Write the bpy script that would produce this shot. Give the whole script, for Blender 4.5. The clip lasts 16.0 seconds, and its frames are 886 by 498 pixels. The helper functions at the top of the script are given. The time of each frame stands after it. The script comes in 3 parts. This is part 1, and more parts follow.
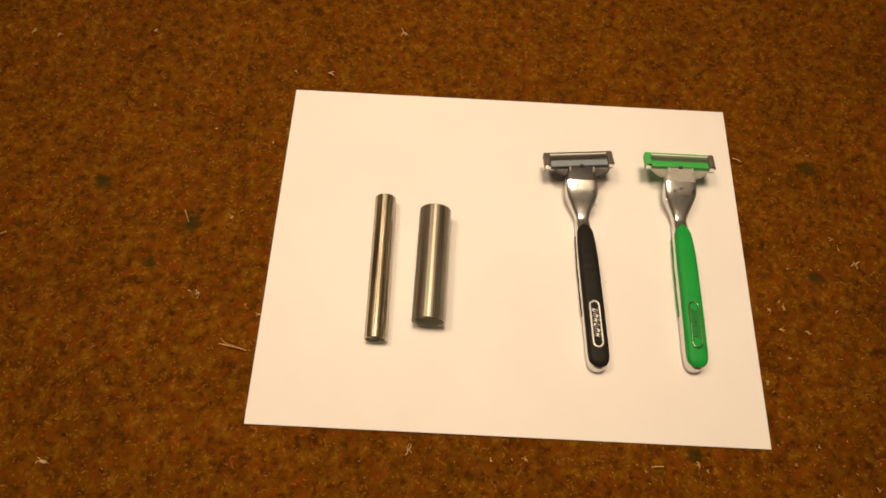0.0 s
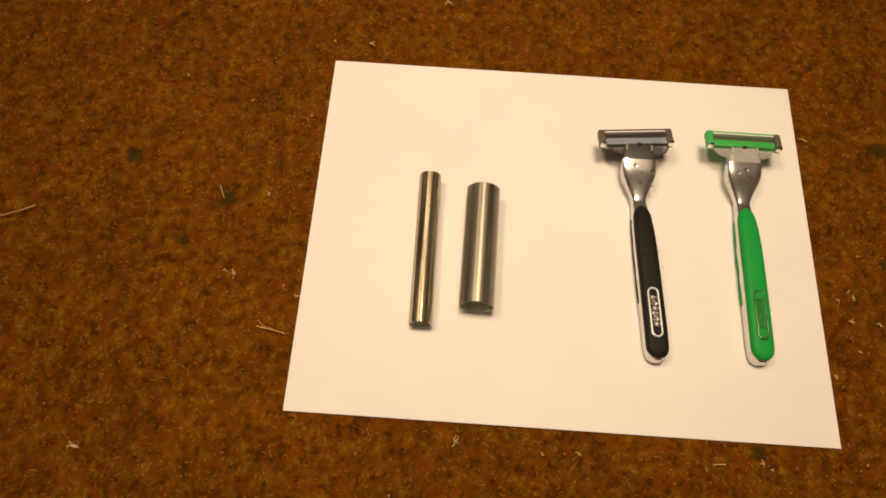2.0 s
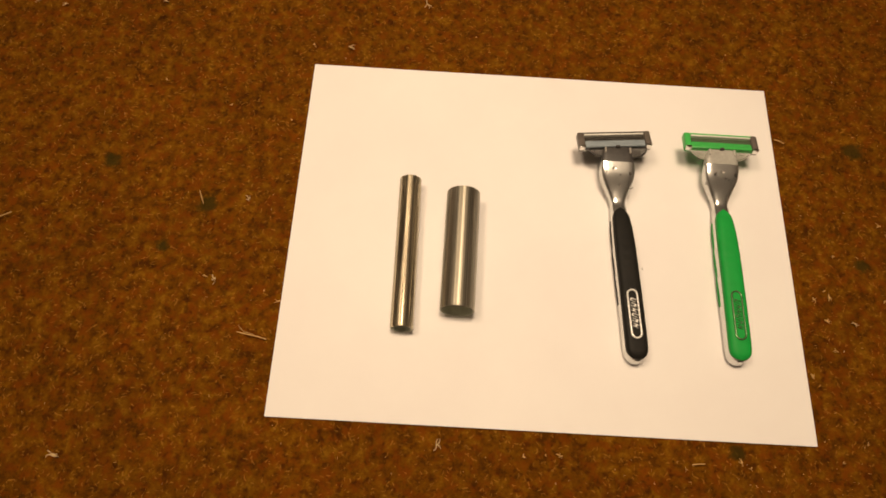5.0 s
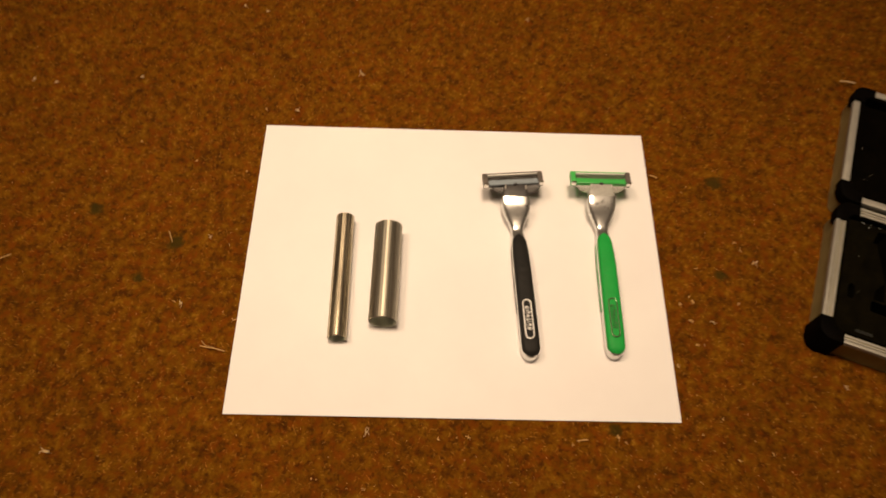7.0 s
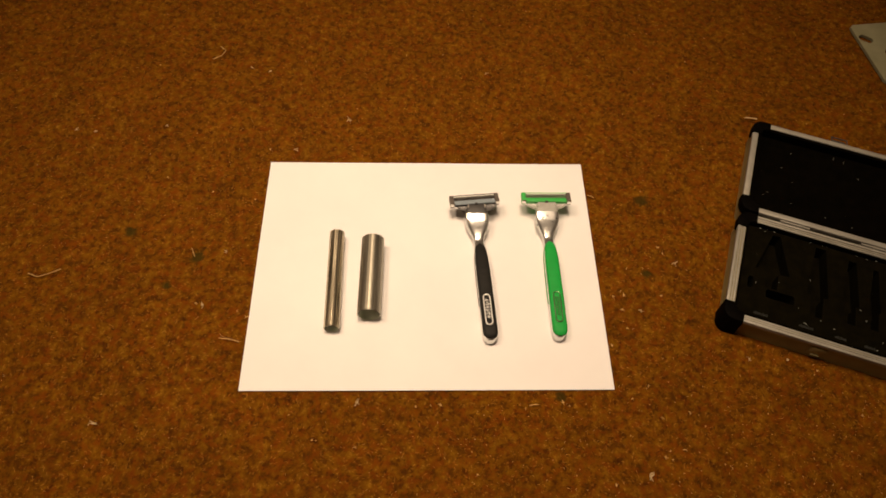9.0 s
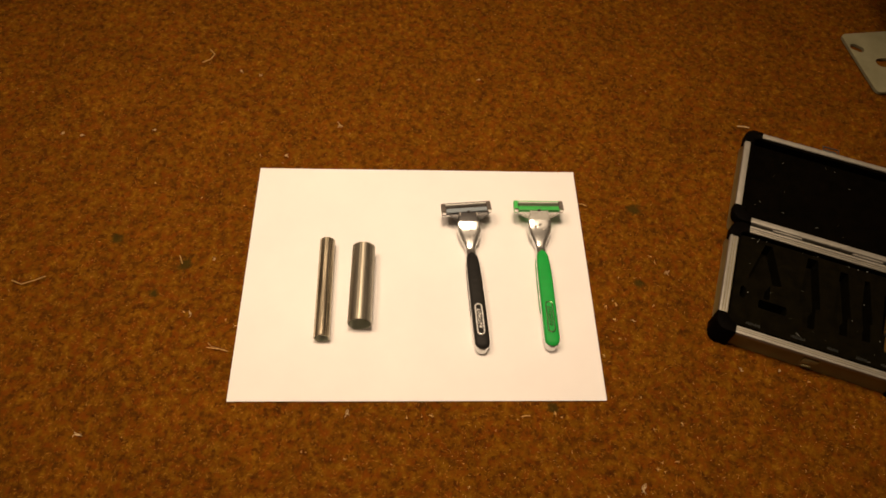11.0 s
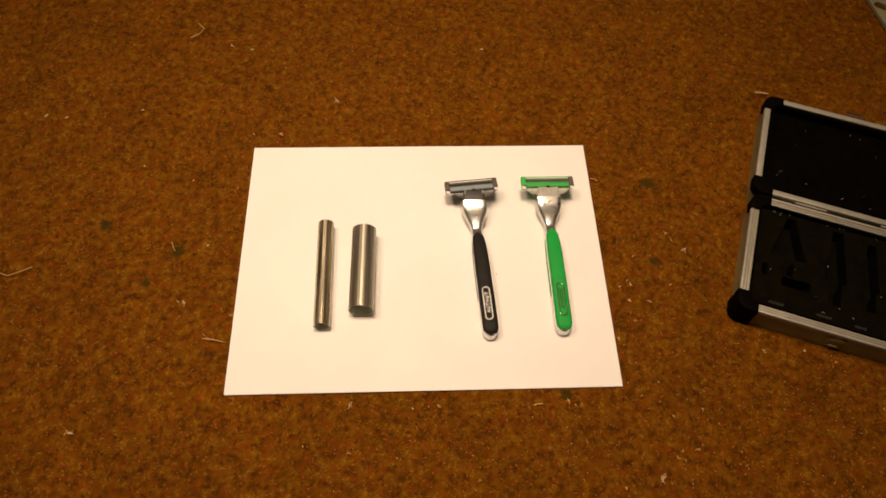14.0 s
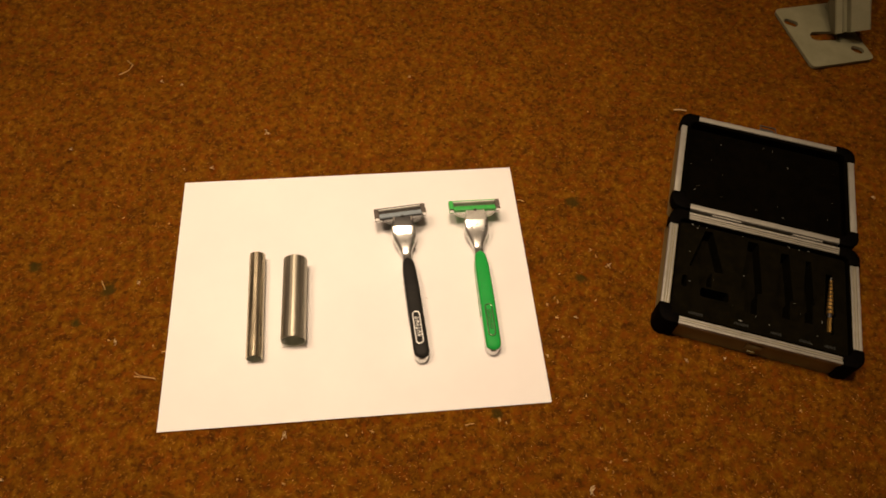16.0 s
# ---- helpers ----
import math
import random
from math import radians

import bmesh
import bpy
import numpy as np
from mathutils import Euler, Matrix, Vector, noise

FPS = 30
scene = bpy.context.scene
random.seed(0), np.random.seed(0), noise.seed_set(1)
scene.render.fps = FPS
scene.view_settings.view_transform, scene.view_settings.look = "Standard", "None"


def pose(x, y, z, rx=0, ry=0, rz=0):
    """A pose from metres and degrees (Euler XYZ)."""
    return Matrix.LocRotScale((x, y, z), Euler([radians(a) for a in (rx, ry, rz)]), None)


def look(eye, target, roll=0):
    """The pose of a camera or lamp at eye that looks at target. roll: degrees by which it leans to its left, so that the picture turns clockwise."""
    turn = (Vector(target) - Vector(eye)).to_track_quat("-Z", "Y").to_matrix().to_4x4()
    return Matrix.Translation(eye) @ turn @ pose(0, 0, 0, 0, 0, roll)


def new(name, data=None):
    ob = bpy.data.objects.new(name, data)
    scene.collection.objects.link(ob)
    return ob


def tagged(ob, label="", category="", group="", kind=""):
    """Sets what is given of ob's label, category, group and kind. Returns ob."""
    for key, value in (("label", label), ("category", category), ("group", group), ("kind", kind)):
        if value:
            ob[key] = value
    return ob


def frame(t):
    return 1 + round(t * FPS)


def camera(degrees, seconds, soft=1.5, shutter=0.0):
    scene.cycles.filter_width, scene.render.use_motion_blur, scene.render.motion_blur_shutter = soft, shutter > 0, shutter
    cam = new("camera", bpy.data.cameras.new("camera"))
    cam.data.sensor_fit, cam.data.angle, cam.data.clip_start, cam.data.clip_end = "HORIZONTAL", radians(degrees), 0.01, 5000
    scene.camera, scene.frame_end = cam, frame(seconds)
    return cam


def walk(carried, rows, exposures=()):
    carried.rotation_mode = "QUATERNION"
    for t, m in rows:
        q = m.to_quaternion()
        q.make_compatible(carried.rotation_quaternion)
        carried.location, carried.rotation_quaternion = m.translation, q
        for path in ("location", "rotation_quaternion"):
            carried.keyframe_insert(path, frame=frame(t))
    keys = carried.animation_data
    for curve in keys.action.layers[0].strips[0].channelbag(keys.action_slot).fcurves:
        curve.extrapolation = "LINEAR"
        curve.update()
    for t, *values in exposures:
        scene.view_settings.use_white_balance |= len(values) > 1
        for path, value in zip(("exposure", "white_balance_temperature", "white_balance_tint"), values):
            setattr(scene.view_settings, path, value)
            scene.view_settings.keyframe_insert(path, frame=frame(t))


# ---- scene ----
cam = camera(63.3, 16.0, soft=1.7, shutter=0.5)
PATH = [
    (0, (-0.04267, -0.17799, 0.38546), (-0.03866, 0.03073, -0.06887), 3.93),
    (0.5, (-0.04548, -0.17773, 0.37862), (-0.04003, 0.02818, -0.07698), 4.79),
    (1, (-0.05434, -0.17314, 0.37079), (-0.05188, 0.02796, -0.08698), 4.34),
    (1.5, (-0.05966, -0.17244, 0.36944), (-0.06548, 0.02783, -0.08866), 1.53),
    (2, (-0.06116, -0.17035, 0.36487), (-0.06620, 0.02639, -0.09477), 2.44),
    (2.5, (-0.06039, -0.16856, 0.36451), (-0.06098, 0.02780, -0.09532), 3.52),
    (3, (-0.05987, -0.16626, 0.36988), (-0.06124, 0.03084, -0.08963), 3.14),
    (3.5, (-0.06018, -0.16714, 0.36019), (-0.05944, 0.02703, -0.10057), 3.81),
    (4, (-0.06019, -0.16694, 0.36328), (-0.05735, 0.02792, -0.09717), 4.47),
    (6.3, (-0.04034, -0.17767, 0.37838), (-0.03140, 0.02642, -0.07798), 5.01),
    (6.5, (-0.03379, -0.18564, 0.38727), (-0.02396, 0.02289, -0.06706), 5.21),
    (7, (-0.01871, -0.21853, 0.43460), (-0.00756, 0.01247, -0.00870), 3.86),
    (7.5, (-0.01113, -0.26691, 0.47454), (-0.00004, -0.01574, 0.04234), 2.34),
    (8, (-0.00798, -0.29730, 0.49617), (0.00708, -0.03711, 0.06948), 2.81),
    (8.5, (-0.00964, -0.30667, 0.50902), (0.01979, -0.04183, 0.08594), 5.10),
    (9, (-0.00753, -0.30542, 0.50660), (0.00959, -0.03753, 0.08477), 3.26),
    (11.5, (-0.01005, -0.29551, 0.50495), (0.01586, -0.02764, 0.08356), 5.16),
    (12, (-0.00811, -0.29184, 0.49692), (0.01224, -0.02634, 0.07372), 4.45),
    (12.5, (-0.01029, -0.27855, 0.48284), (0.00867, -0.02513, 0.05224), 4.33),
    (13, (-0.01108, -0.27302, 0.48062), (0.00860, -0.01948, 0.05012), 4.54),
    (13.5, (-0.00706, -0.27411, 0.48159), (0.01271, -0.02111, 0.05078), 3.47),
    (14, (-0.00696, -0.27612, 0.48453), (0.01352, -0.02432, 0.05304), 3.20),
    (14.5, (-0.00704, -0.27508, 0.48663), (0.01664, -0.02424, 0.05475), 3.76),
    (15, (0.00268, -0.27274, 0.49218), (0.03513, -0.02155, 0.06108), 4.63),
    (15.5, (0.01357, -0.27743, 0.49588), (0.05236, -0.02088, 0.06847), 4.75),
    (16, (0.02192, -0.27684, 0.49978), (0.06534, -0.01771, 0.07438), 4.83),
]
walk(cam, [(t, look(eye, aim, roll)) for t, eye, aim, roll in PATH], [(0, -0.34, 6500, 10), (4, -0.37, 6500, 10), (7, -0.26, 6500, 13), (9, -0.20, 6500, 13), (16, -0.20, 6500, 13)])

# ---- world and lamps ----
world = bpy.data.worlds.new("room_air")
scene.world = world
world.use_nodes = True
world.node_tree.nodes["Background"].inputs["Color"].default_value = (0.9, 0.75, 0.55, 1)
world.node_tree.nodes["Background"].inputs["Strength"].default_value = 0.05


def panel_lamp(name, eye, aim, watts, size_x, size_y, spread, colour):
    """An area lamp; a narrow spread imitates the darker edges of lens vignetting."""
    data = bpy.data.lights.new(name, "AREA")
    data.shape, data.size, data.size_y = "RECTANGLE", size_x, size_y
    data.energy, data.spread, data.color = watts, radians(spread), colour
    ob = new(name, data)
    ob.matrix_world = look(eye, aim)
    return ob


WARM = (1.0, 0.738, 0.485)
panel_lamp("ceiling_lamp", (-0.06, 0.12, 1.70), (-0.04, 0.06, 0.0), 2.55, 0.40, 0.36, 51, WARM)
panel_lamp("side_lamp", (-0.70, 0.15, 1.70), (0.0, 0.02, 0.0), 1.25, 0.32, 0.34, 53, WARM)
# unseen lamp added to lift the shadows: bounces fill light off the ceiling
panel_lamp("fill_uplight", (-0.10, 0.20, 1.72), (-0.10, 0.20, 2.3), 10.5, 0.50, 0.50, 170, WARM)


# ---- materials ----
def material(name, colour, rough=0.5, metal=0.0):
    m = bpy.data.materials.new(name)
    m.use_nodes = True
    b = m.node_tree.nodes["Principled BSDF"]
    b.inputs["Base Color"].default_value = (*colour, 1)
    b.inputs["Roughness"].default_value, b.inputs["Metallic"].default_value = rough, metal
    return m, m.node_tree.nodes, m.node_tree.links, b


def noise_node(nodes, links, scale, detail=4.0, rough=0.6, stretch=None):
    tc = nodes.new("ShaderNodeTexCoord")
    n = nodes.new("ShaderNodeTexNoise")
    n.inputs["Scale"].default_value, n.inputs["Detail"].default_value, n.inputs["Roughness"].default_value = scale, detail, rough
    if stretch:
        mp = nodes.new("ShaderNodeMapping")
        mp.inputs["Scale"].default_value = stretch
        links.new(tc.outputs["Object"], mp.inputs["Vector"])
        links.new(mp.outputs["Vector"], n.inputs["Vector"])
    else:
        links.new(tc.outputs["Object"], n.inputs["Vector"])
    return n


def ramp_node(nodes, links, source, stops):
    r = nodes.new("ShaderNodeValToRGB")
    els = r.color_ramp.elements
    while len(els) < len(stops):
        els.new(0.5)
    for e, (p, c) in zip(els, stops):
        e.position, e.color = p, (*c, 1)
    links.new(source, r.inputs["Fac"])
    return r


def worn(name, colour, other, rough, metal=0.0, scale=60.0, fine=600.0, bump=0.15, depth=0.0003, stretch=None, vary=0.15, spec=0.5):
    """Two tones mixed by coarse stains, roughness and relief by a fine grain."""
    m, nodes, links, b = material(name, colour, rough, metal)
    b.inputs["Specular IOR Level"].default_value = spec
    big = noise_node(nodes, links, scale)
    r = ramp_node(nodes, links, big.outputs["Fac"], [(0.35, colour), (0.68, other)])
    links.new(r.outputs["Color"], b.inputs["Base Color"])
    small = noise_node(nodes, links, fine, 3.0, 0.6, stretch)
    rr = nodes.new("ShaderNodeMapRange")
    rr.inputs["To Min"].default_value, rr.inputs["To Max"].default_value = max(0.02, rough - vary), min(1, rough + vary)
    links.new(small.outputs["Fac"], rr.inputs["Value"])
    links.new(rr.outputs["Result"], b.inputs["Roughness"])
    bp = nodes.new("ShaderNodeBump")
    bp.inputs["Strength"].default_value, bp.inputs["Distance"].default_value = bump, depth
    links.new(small.outputs["Fac"], bp.inputs["Height"])
    links.new(bp.outputs["Normal"], b.inputs["Normal"])
    return m


def carpet_material(name, per_fibre):
    m, nodes, links, b = material(name, (0.15, 0.06, 0.006), 0.85)
    patch = noise_node(nodes, links, 22.0, 3.0, 0.55)
    clump = noise_node(nodes, links, 150.0, 4.0, 0.72)
    fleck = noise_node(nodes, links, 165.0, 3.0, 0.65)
    pit_shade = noise_node(nodes, links, 250.0, 2.0, 0.5)
    tones = ramp_node(nodes, links, clump.outputs["Fac"],
                      [(0.30, (0.050, 0.018, 0.0008)), (0.42, (0.083, 0.028, 0.0009)), (0.50, (0.113, 0.040, 0.001)),
                       (0.58, (0.140, 0.056, 0.002)), (0.72, (0.205, 0.092, 0.005))])
    rust = nodes.new("ShaderNodeMixRGB")
    rust.blend_type = "MIX"
    rust.inputs["Color2"].default_value = (0.138, 0.033, 0.001, 1)
    rf = nodes.new("ShaderNodeMapRange")
    rf.inputs["From Min"].default_value, rf.inputs["From Max"].default_value = 0.47, 0.64
    rf.inputs["To Max"].default_value = 0.75
    links.new(fleck.outputs["Fac"], rf.inputs["Value"])
    links.new(rf.outputs["Result"], rust.inputs["Fac"])
    links.new(tones.outputs["Color"], rust.inputs["Color1"])
    # shade of hollows between the tufts, painted as dark red noise blotches
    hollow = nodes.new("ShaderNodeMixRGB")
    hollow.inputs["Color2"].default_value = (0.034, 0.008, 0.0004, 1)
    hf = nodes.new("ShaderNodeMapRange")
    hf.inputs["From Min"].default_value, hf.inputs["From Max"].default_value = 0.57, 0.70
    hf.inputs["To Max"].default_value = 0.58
    links.new(pit_shade.outputs["Fac"], hf.inputs["Value"])
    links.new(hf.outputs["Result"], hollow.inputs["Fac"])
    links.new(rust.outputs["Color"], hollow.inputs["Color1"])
    hue = nodes.new("ShaderNodeHueSaturation")
    pv = nodes.new("ShaderNodeMapRange")
    pv.inputs["From Min"].default_value, pv.inputs["From Max"].default_value = 0.3, 0.7
    pv.inputs["To Min"].default_value, pv.inputs["To Max"].default_value = 0.86, 1.16
    links.new(patch.outputs["Fac"], pv.inputs["Value"])
    links.new(hollow.outputs["Color"], hue.inputs["Color"])
    if per_fibre:
        geo = nodes.new("ShaderNodeNewGeometry")
        fr = nodes.new("ShaderNodeMapRange")
        fr.inputs["To Min"].default_value, fr.inputs["To Max"].default_value = 0.90, 1.5
        few = nodes.new("ShaderNodeMath")
        few.operation, few.inputs[1].default_value = "POWER", 5.0
        links.new(geo.outputs["Random Per Island"], few.inputs[0])
        links.new(few.outputs["Value"], fr.inputs["Value"])
        mul = nodes.new("ShaderNodeMath")
        mul.operation = "MULTIPLY"
        links.new(fr.outputs["Result"], mul.inputs[0])
        links.new(pv.outputs["Result"], mul.inputs[1])
        links.new(mul.outputs["Value"], hue.inputs["Value"])
    else:
        links.new(pv.outputs["Result"], hue.inputs["Value"])
        bp = nodes.new("ShaderNodeBump")
        bp.inputs["Strength"].default_value, bp.inputs["Distance"].default_value = 0.35, 0.001
        links.new(clump.outputs["Fac"], bp.inputs["Height"])
        links.new(bp.outputs["Normal"], b.inputs["Normal"])
    colour = hue.outputs["Color"]
    if per_fibre:
        # a few fibres are bleached to a pale gold
        pale = nodes.new("ShaderNodeMixRGB")
        pale.inputs["Color2"].default_value = (0.33, 0.165, 0.028, 1)
        bleach = nodes.new("ShaderNodeMapRange")
        bleach.inputs["From Min"].default_value, bleach.inputs["From Max"].default_value = 0.68, 0.86
        bleach.inputs["To Max"].default_value = 0.36
        links.new(geo.outputs["Random Per Island"], bleach.inputs["Value"])
        links.new(bleach.outputs["Result"], pale.inputs["Fac"])
        links.new(colour, pale.inputs["Color1"])
        colour = pale.outputs["Color"]
    # old dark green stains, with frayed outlines
    tc = nodes.new("ShaderNodeTexCoord")
    for sx, sy, size in ((-0.1895, 0.0090, 0.0072), (-0.2484, 0.0331, 0.0062), (-0.2091, -0.0180, 0.0045), (0.1889, 0.0686, 0.0070), (0.1812, -0.0070, 0.0050), (0.0990, -0.1130, 0.0050)):
        dist = nodes.new("ShaderNodeVectorMath")
        dist.operation = "DISTANCE"
        dist.inputs[1].default_value = (sx, sy, 0)
        links.new(tc.outputs["Object"], dist.inputs[0])
        fray = nodes.new("ShaderNodeMath")
        fray.operation, fray.inputs[1].default_value = "MULTIPLY_ADD", size * 1.6
        links.new(clump.outputs["Fac"], fray.inputs[0])
        links.new(dist.outputs["Value"], fray.inputs[2])
        edge = nodes.new("ShaderNodeMapRange")
        edge.inputs["From Min"].default_value, edge.inputs["From Max"].default_value = size * 1.35, size * 1.9
        edge.inputs["To Min"].default_value, edge.inputs["To Max"].default_value = 0.8, 0.0
        links.new(fray.outputs["Value"], edge.inputs["Value"])
        stain = nodes.new("ShaderNodeMixRGB")
        stain.inputs["Color2"].default_value = (0.030, 0.024, 0.003, 1)
        links.new(edge.outputs["Result"], stain.inputs["Fac"])
        links.new(colour, stain.inputs["Color1"])
        colour = stain.outputs["Color"]
    links.new(colour, b.inputs["Base Color"])
    b.inputs["Specular IOR Level"].default_value = 0.06
    return m


def steel_material(name, colour, rough, aniso, scratch, metal):
    """Turned steel: the highlight is drawn out along the tube's axis (local y)."""
    m, nodes, links, b = material(name, colour, rough, metal)
    b.inputs["Anisotropic"].default_value, b.inputs["Anisotropic Rotation"].default_value = aniso, 0.25
    tg = nodes.new("ShaderNodeTangent")
    tg.direction_type, tg.axis = "RADIAL", "Y"
    links.new(tg.outputs["Tangent"], b.inputs["Tangent"])
    n = noise_node(nodes, links, 1.0, 4.0, 0.6, scratch)
    rr = nodes.new("ShaderNodeMapRange")
    rr.inputs["To Min"].default_value, rr.inputs["To Max"].default_value = rough * 0.7, rough * 1.4
    links.new(n.outputs["Fac"], rr.inputs["Value"])
    links.new(rr.outputs["Result"], b.inputs["Roughness"])
    tone = ramp_node(nodes, links, n.outputs["Fac"], [(0.38, tuple(c * 0.42 for c in colour)), (0.52, tuple(c * 0.85 for c in colour)), (0.64, tuple(min(1, c * 1.35) for c in colour))])
    links.new(tone.outputs["Color"], b.inputs["Base Color"])
    bp = nodes.new("ShaderNodeBump")
    bp.inputs["Strength"].default_value, bp.inputs["Distance"].default_value = 0.22, 0.0002
    links.new(n.outputs["Fac"], bp.inputs["Height"])
    links.new(bp.outputs["Normal"], b.inputs["Normal"])
    return m


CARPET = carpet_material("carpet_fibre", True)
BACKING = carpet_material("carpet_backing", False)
WALL = worn("painted_wall", (0.62, 0.57, 0.50), (0.56, 0.51, 0.44), 0.8, scale=3, fine=80)
CEILING = worn("ceiling_paint", (0.74, 0.71, 0.66), (0.68, 0.65, 0.60), 0.85, scale=3, fine=80)
PAPER = worn("white_paper", (0.83, 0.825, 0.82), (0.80, 0.785, 0.785), 0.75, scale=14, fine=900, bump=0.06, vary=0.08)
STEEL_A = steel_material("turned_steel", (0.54, 0.475, 0.345), 0.26, 0.55, (700, 14, 700), 0.88)
STEEL_B = steel_material("brushed_steel", (0.42, 0.39, 0.315), 0.42, 0.55, (900, 5, 900), 0.88)
# light inside the bores is put into a paler colour than the outer steel
BORE = worn("pale_lit_bore_steel", (0.74, 0.76, 0.66), (0.62, 0.64, 0.55), 0.5, 0.3, 200, 900)
CHROME = worn("satin_chrome", (0.72, 0.73, 0.72), (0.62, 0.63, 0.62), 0.21, 0.92, 90, 900, 0.08, 0.0001, vary=0.08)
BRIGHT = worn("bright_chrome", (0.86, 0.85, 0.82), (0.78, 0.77, 0.74), 0.12, 1.0, 200, 900, 0.05, 0.0001, vary=0.05)
BLACK_RUBBER = worn("black_rubber", (0.009, 0.009, 0.008), (0.014, 0.013, 0.011), 0.6, 0, 90, 1500, 0.25, 0.0002, spec=0.18)
GREEN_RUBBER = worn("green_rubber", (0.008, 0.300, 0.045), (0.010, 0.335, 0.052), 0.55, 0, 90, 1500, 0.2, 0.0002, spec=0.2)
DARK_PLASTIC = worn("dark_grey_plastic", (0.042, 0.040, 0.039), (0.060, 0.057, 0.055), 0.4, 0, 200, 900, 0.1, 0.0001, spec=0.3)
CAP_PLASTIC = worn("brown_grey_plastic", (0.115, 0.100, 0.088), (0.155, 0.135, 0.118), 0.35, 0.2, 200, 900, 0.1, 0.0001)
SMOKE_PLASTIC = worn("smoke_grey_plastic", (0.34, 0.32, 0.29), (0.42, 0.40, 0.36), 0.3, 0, 200, 900, 0.1, 0.0001)
BLUE_GREY = worn("blue_grey_rubber", (0.24, 0.29, 0.33), (0.28, 0.33, 0.37), 0.6, 0, 200, 900, 0.1, 0.0001, spec=0.15)
GREEN_PLASTIC = worn("green_plastic", (0.05, 0.42, 0.08), (0.07, 0.48, 0.11), 0.35, 0, 200, 900, 0.1, 0.0001)
CLEAR_GREY = worn("pale_grey_plastic", (0.52, 0.52, 0.49), (0.46, 0.46, 0.43), 0.3, 0, 200, 900, 0.1, 0.0001)
GREEN_CHROME = worn("green_tinted_chrome", (0.24, 0.40, 0.22), (0.10, 0.24, 0.10), 0.22, 0.75, 300, 900, 0.1, 0.0001)
GREEN_MARK = worn("dull_green_metal", (0.10, 0.22, 0.09), (0.05, 0.15, 0.05), 0.35, 0.5, 300, 900)


def clear_plastic(name, colour, rough, alpha):
    """Thin see-through plastic."""
    m, nodes, links, b = material(name, colour, rough)
    grain = noise_node(nodes, links, 160.0)
    amount = nodes.new("ShaderNodeMapRange")
    amount.inputs["To Min"].default_value, amount.inputs["To Max"].default_value = alpha - 0.1, alpha + 0.1
    links.new(grain.outputs["Fac"], amount.inputs["Value"])
    links.new(amount.outputs["Result"], b.inputs["Alpha"])
    return m


SMOKE_CLEAR = clear_plastic("smoke_clear_plastic", (0.035, 0.030, 0.025), 0.45, 0.46)
MILK_CLEAR = clear_plastic("milky_clear_plastic", (0.50, 0.49, 0.44), 0.35, 0.34)
WATER, _, _, water_node = material("clear_drop", (1, 1, 1), 0.03)
water_node.inputs["Transmission Weight"].default_value, water_node.inputs["IOR"].default_value = 1.0, 1.33
BLADE = worn("blade_steel", (0.20, 0.19, 0.17), (0.13, 0.12, 0.11), 0.45, 0.8, 300, 1200, 0.05, 0.0001)
PALE_BLADE = worn("pale_blade_steel", (0.24, 0.27, 0.20), (0.19, 0.22, 0.16), 0.4, 0.5, 300, 1200, 0.05, 0.0001)
BLACK_CORNER = worn("black_case_plastic", (0.0010, 0.0007, 0.0004), (0.0020, 0.0014, 0.0008), 0.65, 0, 120, 900, 0.2, 0.0002, spec=0.03)
ALUMINIUM = worn("aluminium_trim", (0.335, 0.325, 0.285), (0.275, 0.265, 0.23), 0.5, 0.25, 80, 700, 0.1, 0.0001, (4, 60, 60))
CASE_PANEL = worn("case_side_panel", (0.29, 0.255, 0.115), (0.23, 0.20, 0.085), 0.45, 0.15, 60, 700, 0.15, 0.0002)
FOAM = worn("black_foam", (0.0032, 0.0027, 0.0012), (0.0060, 0.0049, 0.0020), 0.95, 0, 120, 1800, 0.5, 0.0004, spec=0.015)
FELT = worn("black_felt", (0.0015, 0.0012, 0.0006), (0.0028, 0.0021, 0.0011), 0.95, 0, 120, 1800, 0.4, 0.0003, spec=0.01)
# badge chrome; its shine is put into a near-white base colour
WHITE_SILVER = worn("pale_badge_chrome", (0.90, 0.90, 0.88), (0.80, 0.80, 0.78), 0.28, 0.3, 200, 900, 0.05, 0.0001)
PALE_CONNECTOR = worn("pale_connector_plastic", (0.40, 0.40, 0.37), (0.32, 0.32, 0.29), 0.25, 0, 200, 900, 0.1, 0.0001)
PALE_STRIP = worn("pale_glide_strip", (0.74, 0.74, 0.70), (0.66, 0.66, 0.62), 0.4, 0, 200, 900, 0.1, 0.0001)
WHITE_LINT = worn("white_lint", (0.70, 0.70, 0.64), (0.34, 0.34, 0.29), 0.8, 0, 400, 1800)
GOLD = worn("titanium_gold", (0.95, 0.62, 0.20), (0.85, 0.50, 0.12), 0.31, 0.95, 300, 1200, 0.1, 0.0001)
PALE_MARK = worn("grey_print", (0.012, 0.013, 0.010), (0.003, 0.003, 0.002), 0.7, 0, 900, 1800)
WHITE_ENAMEL = worn("off_white_enamel", (0.225, 0.215, 0.130), (0.175, 0.165, 0.092), 0.5, 0, 40, 500, 0.15, 0.0003)
LINT = worn("pale_lint", (0.66, 0.50, 0.27), (0.46, 0.31, 0.13), 0.8, 0, 400, 1800)
GOLD_LINT = worn("golden_fibre_tip", (0.74, 0.48, 0.17), (0.56, 0.33, 0.09), 0.6, 0, 400, 1800)
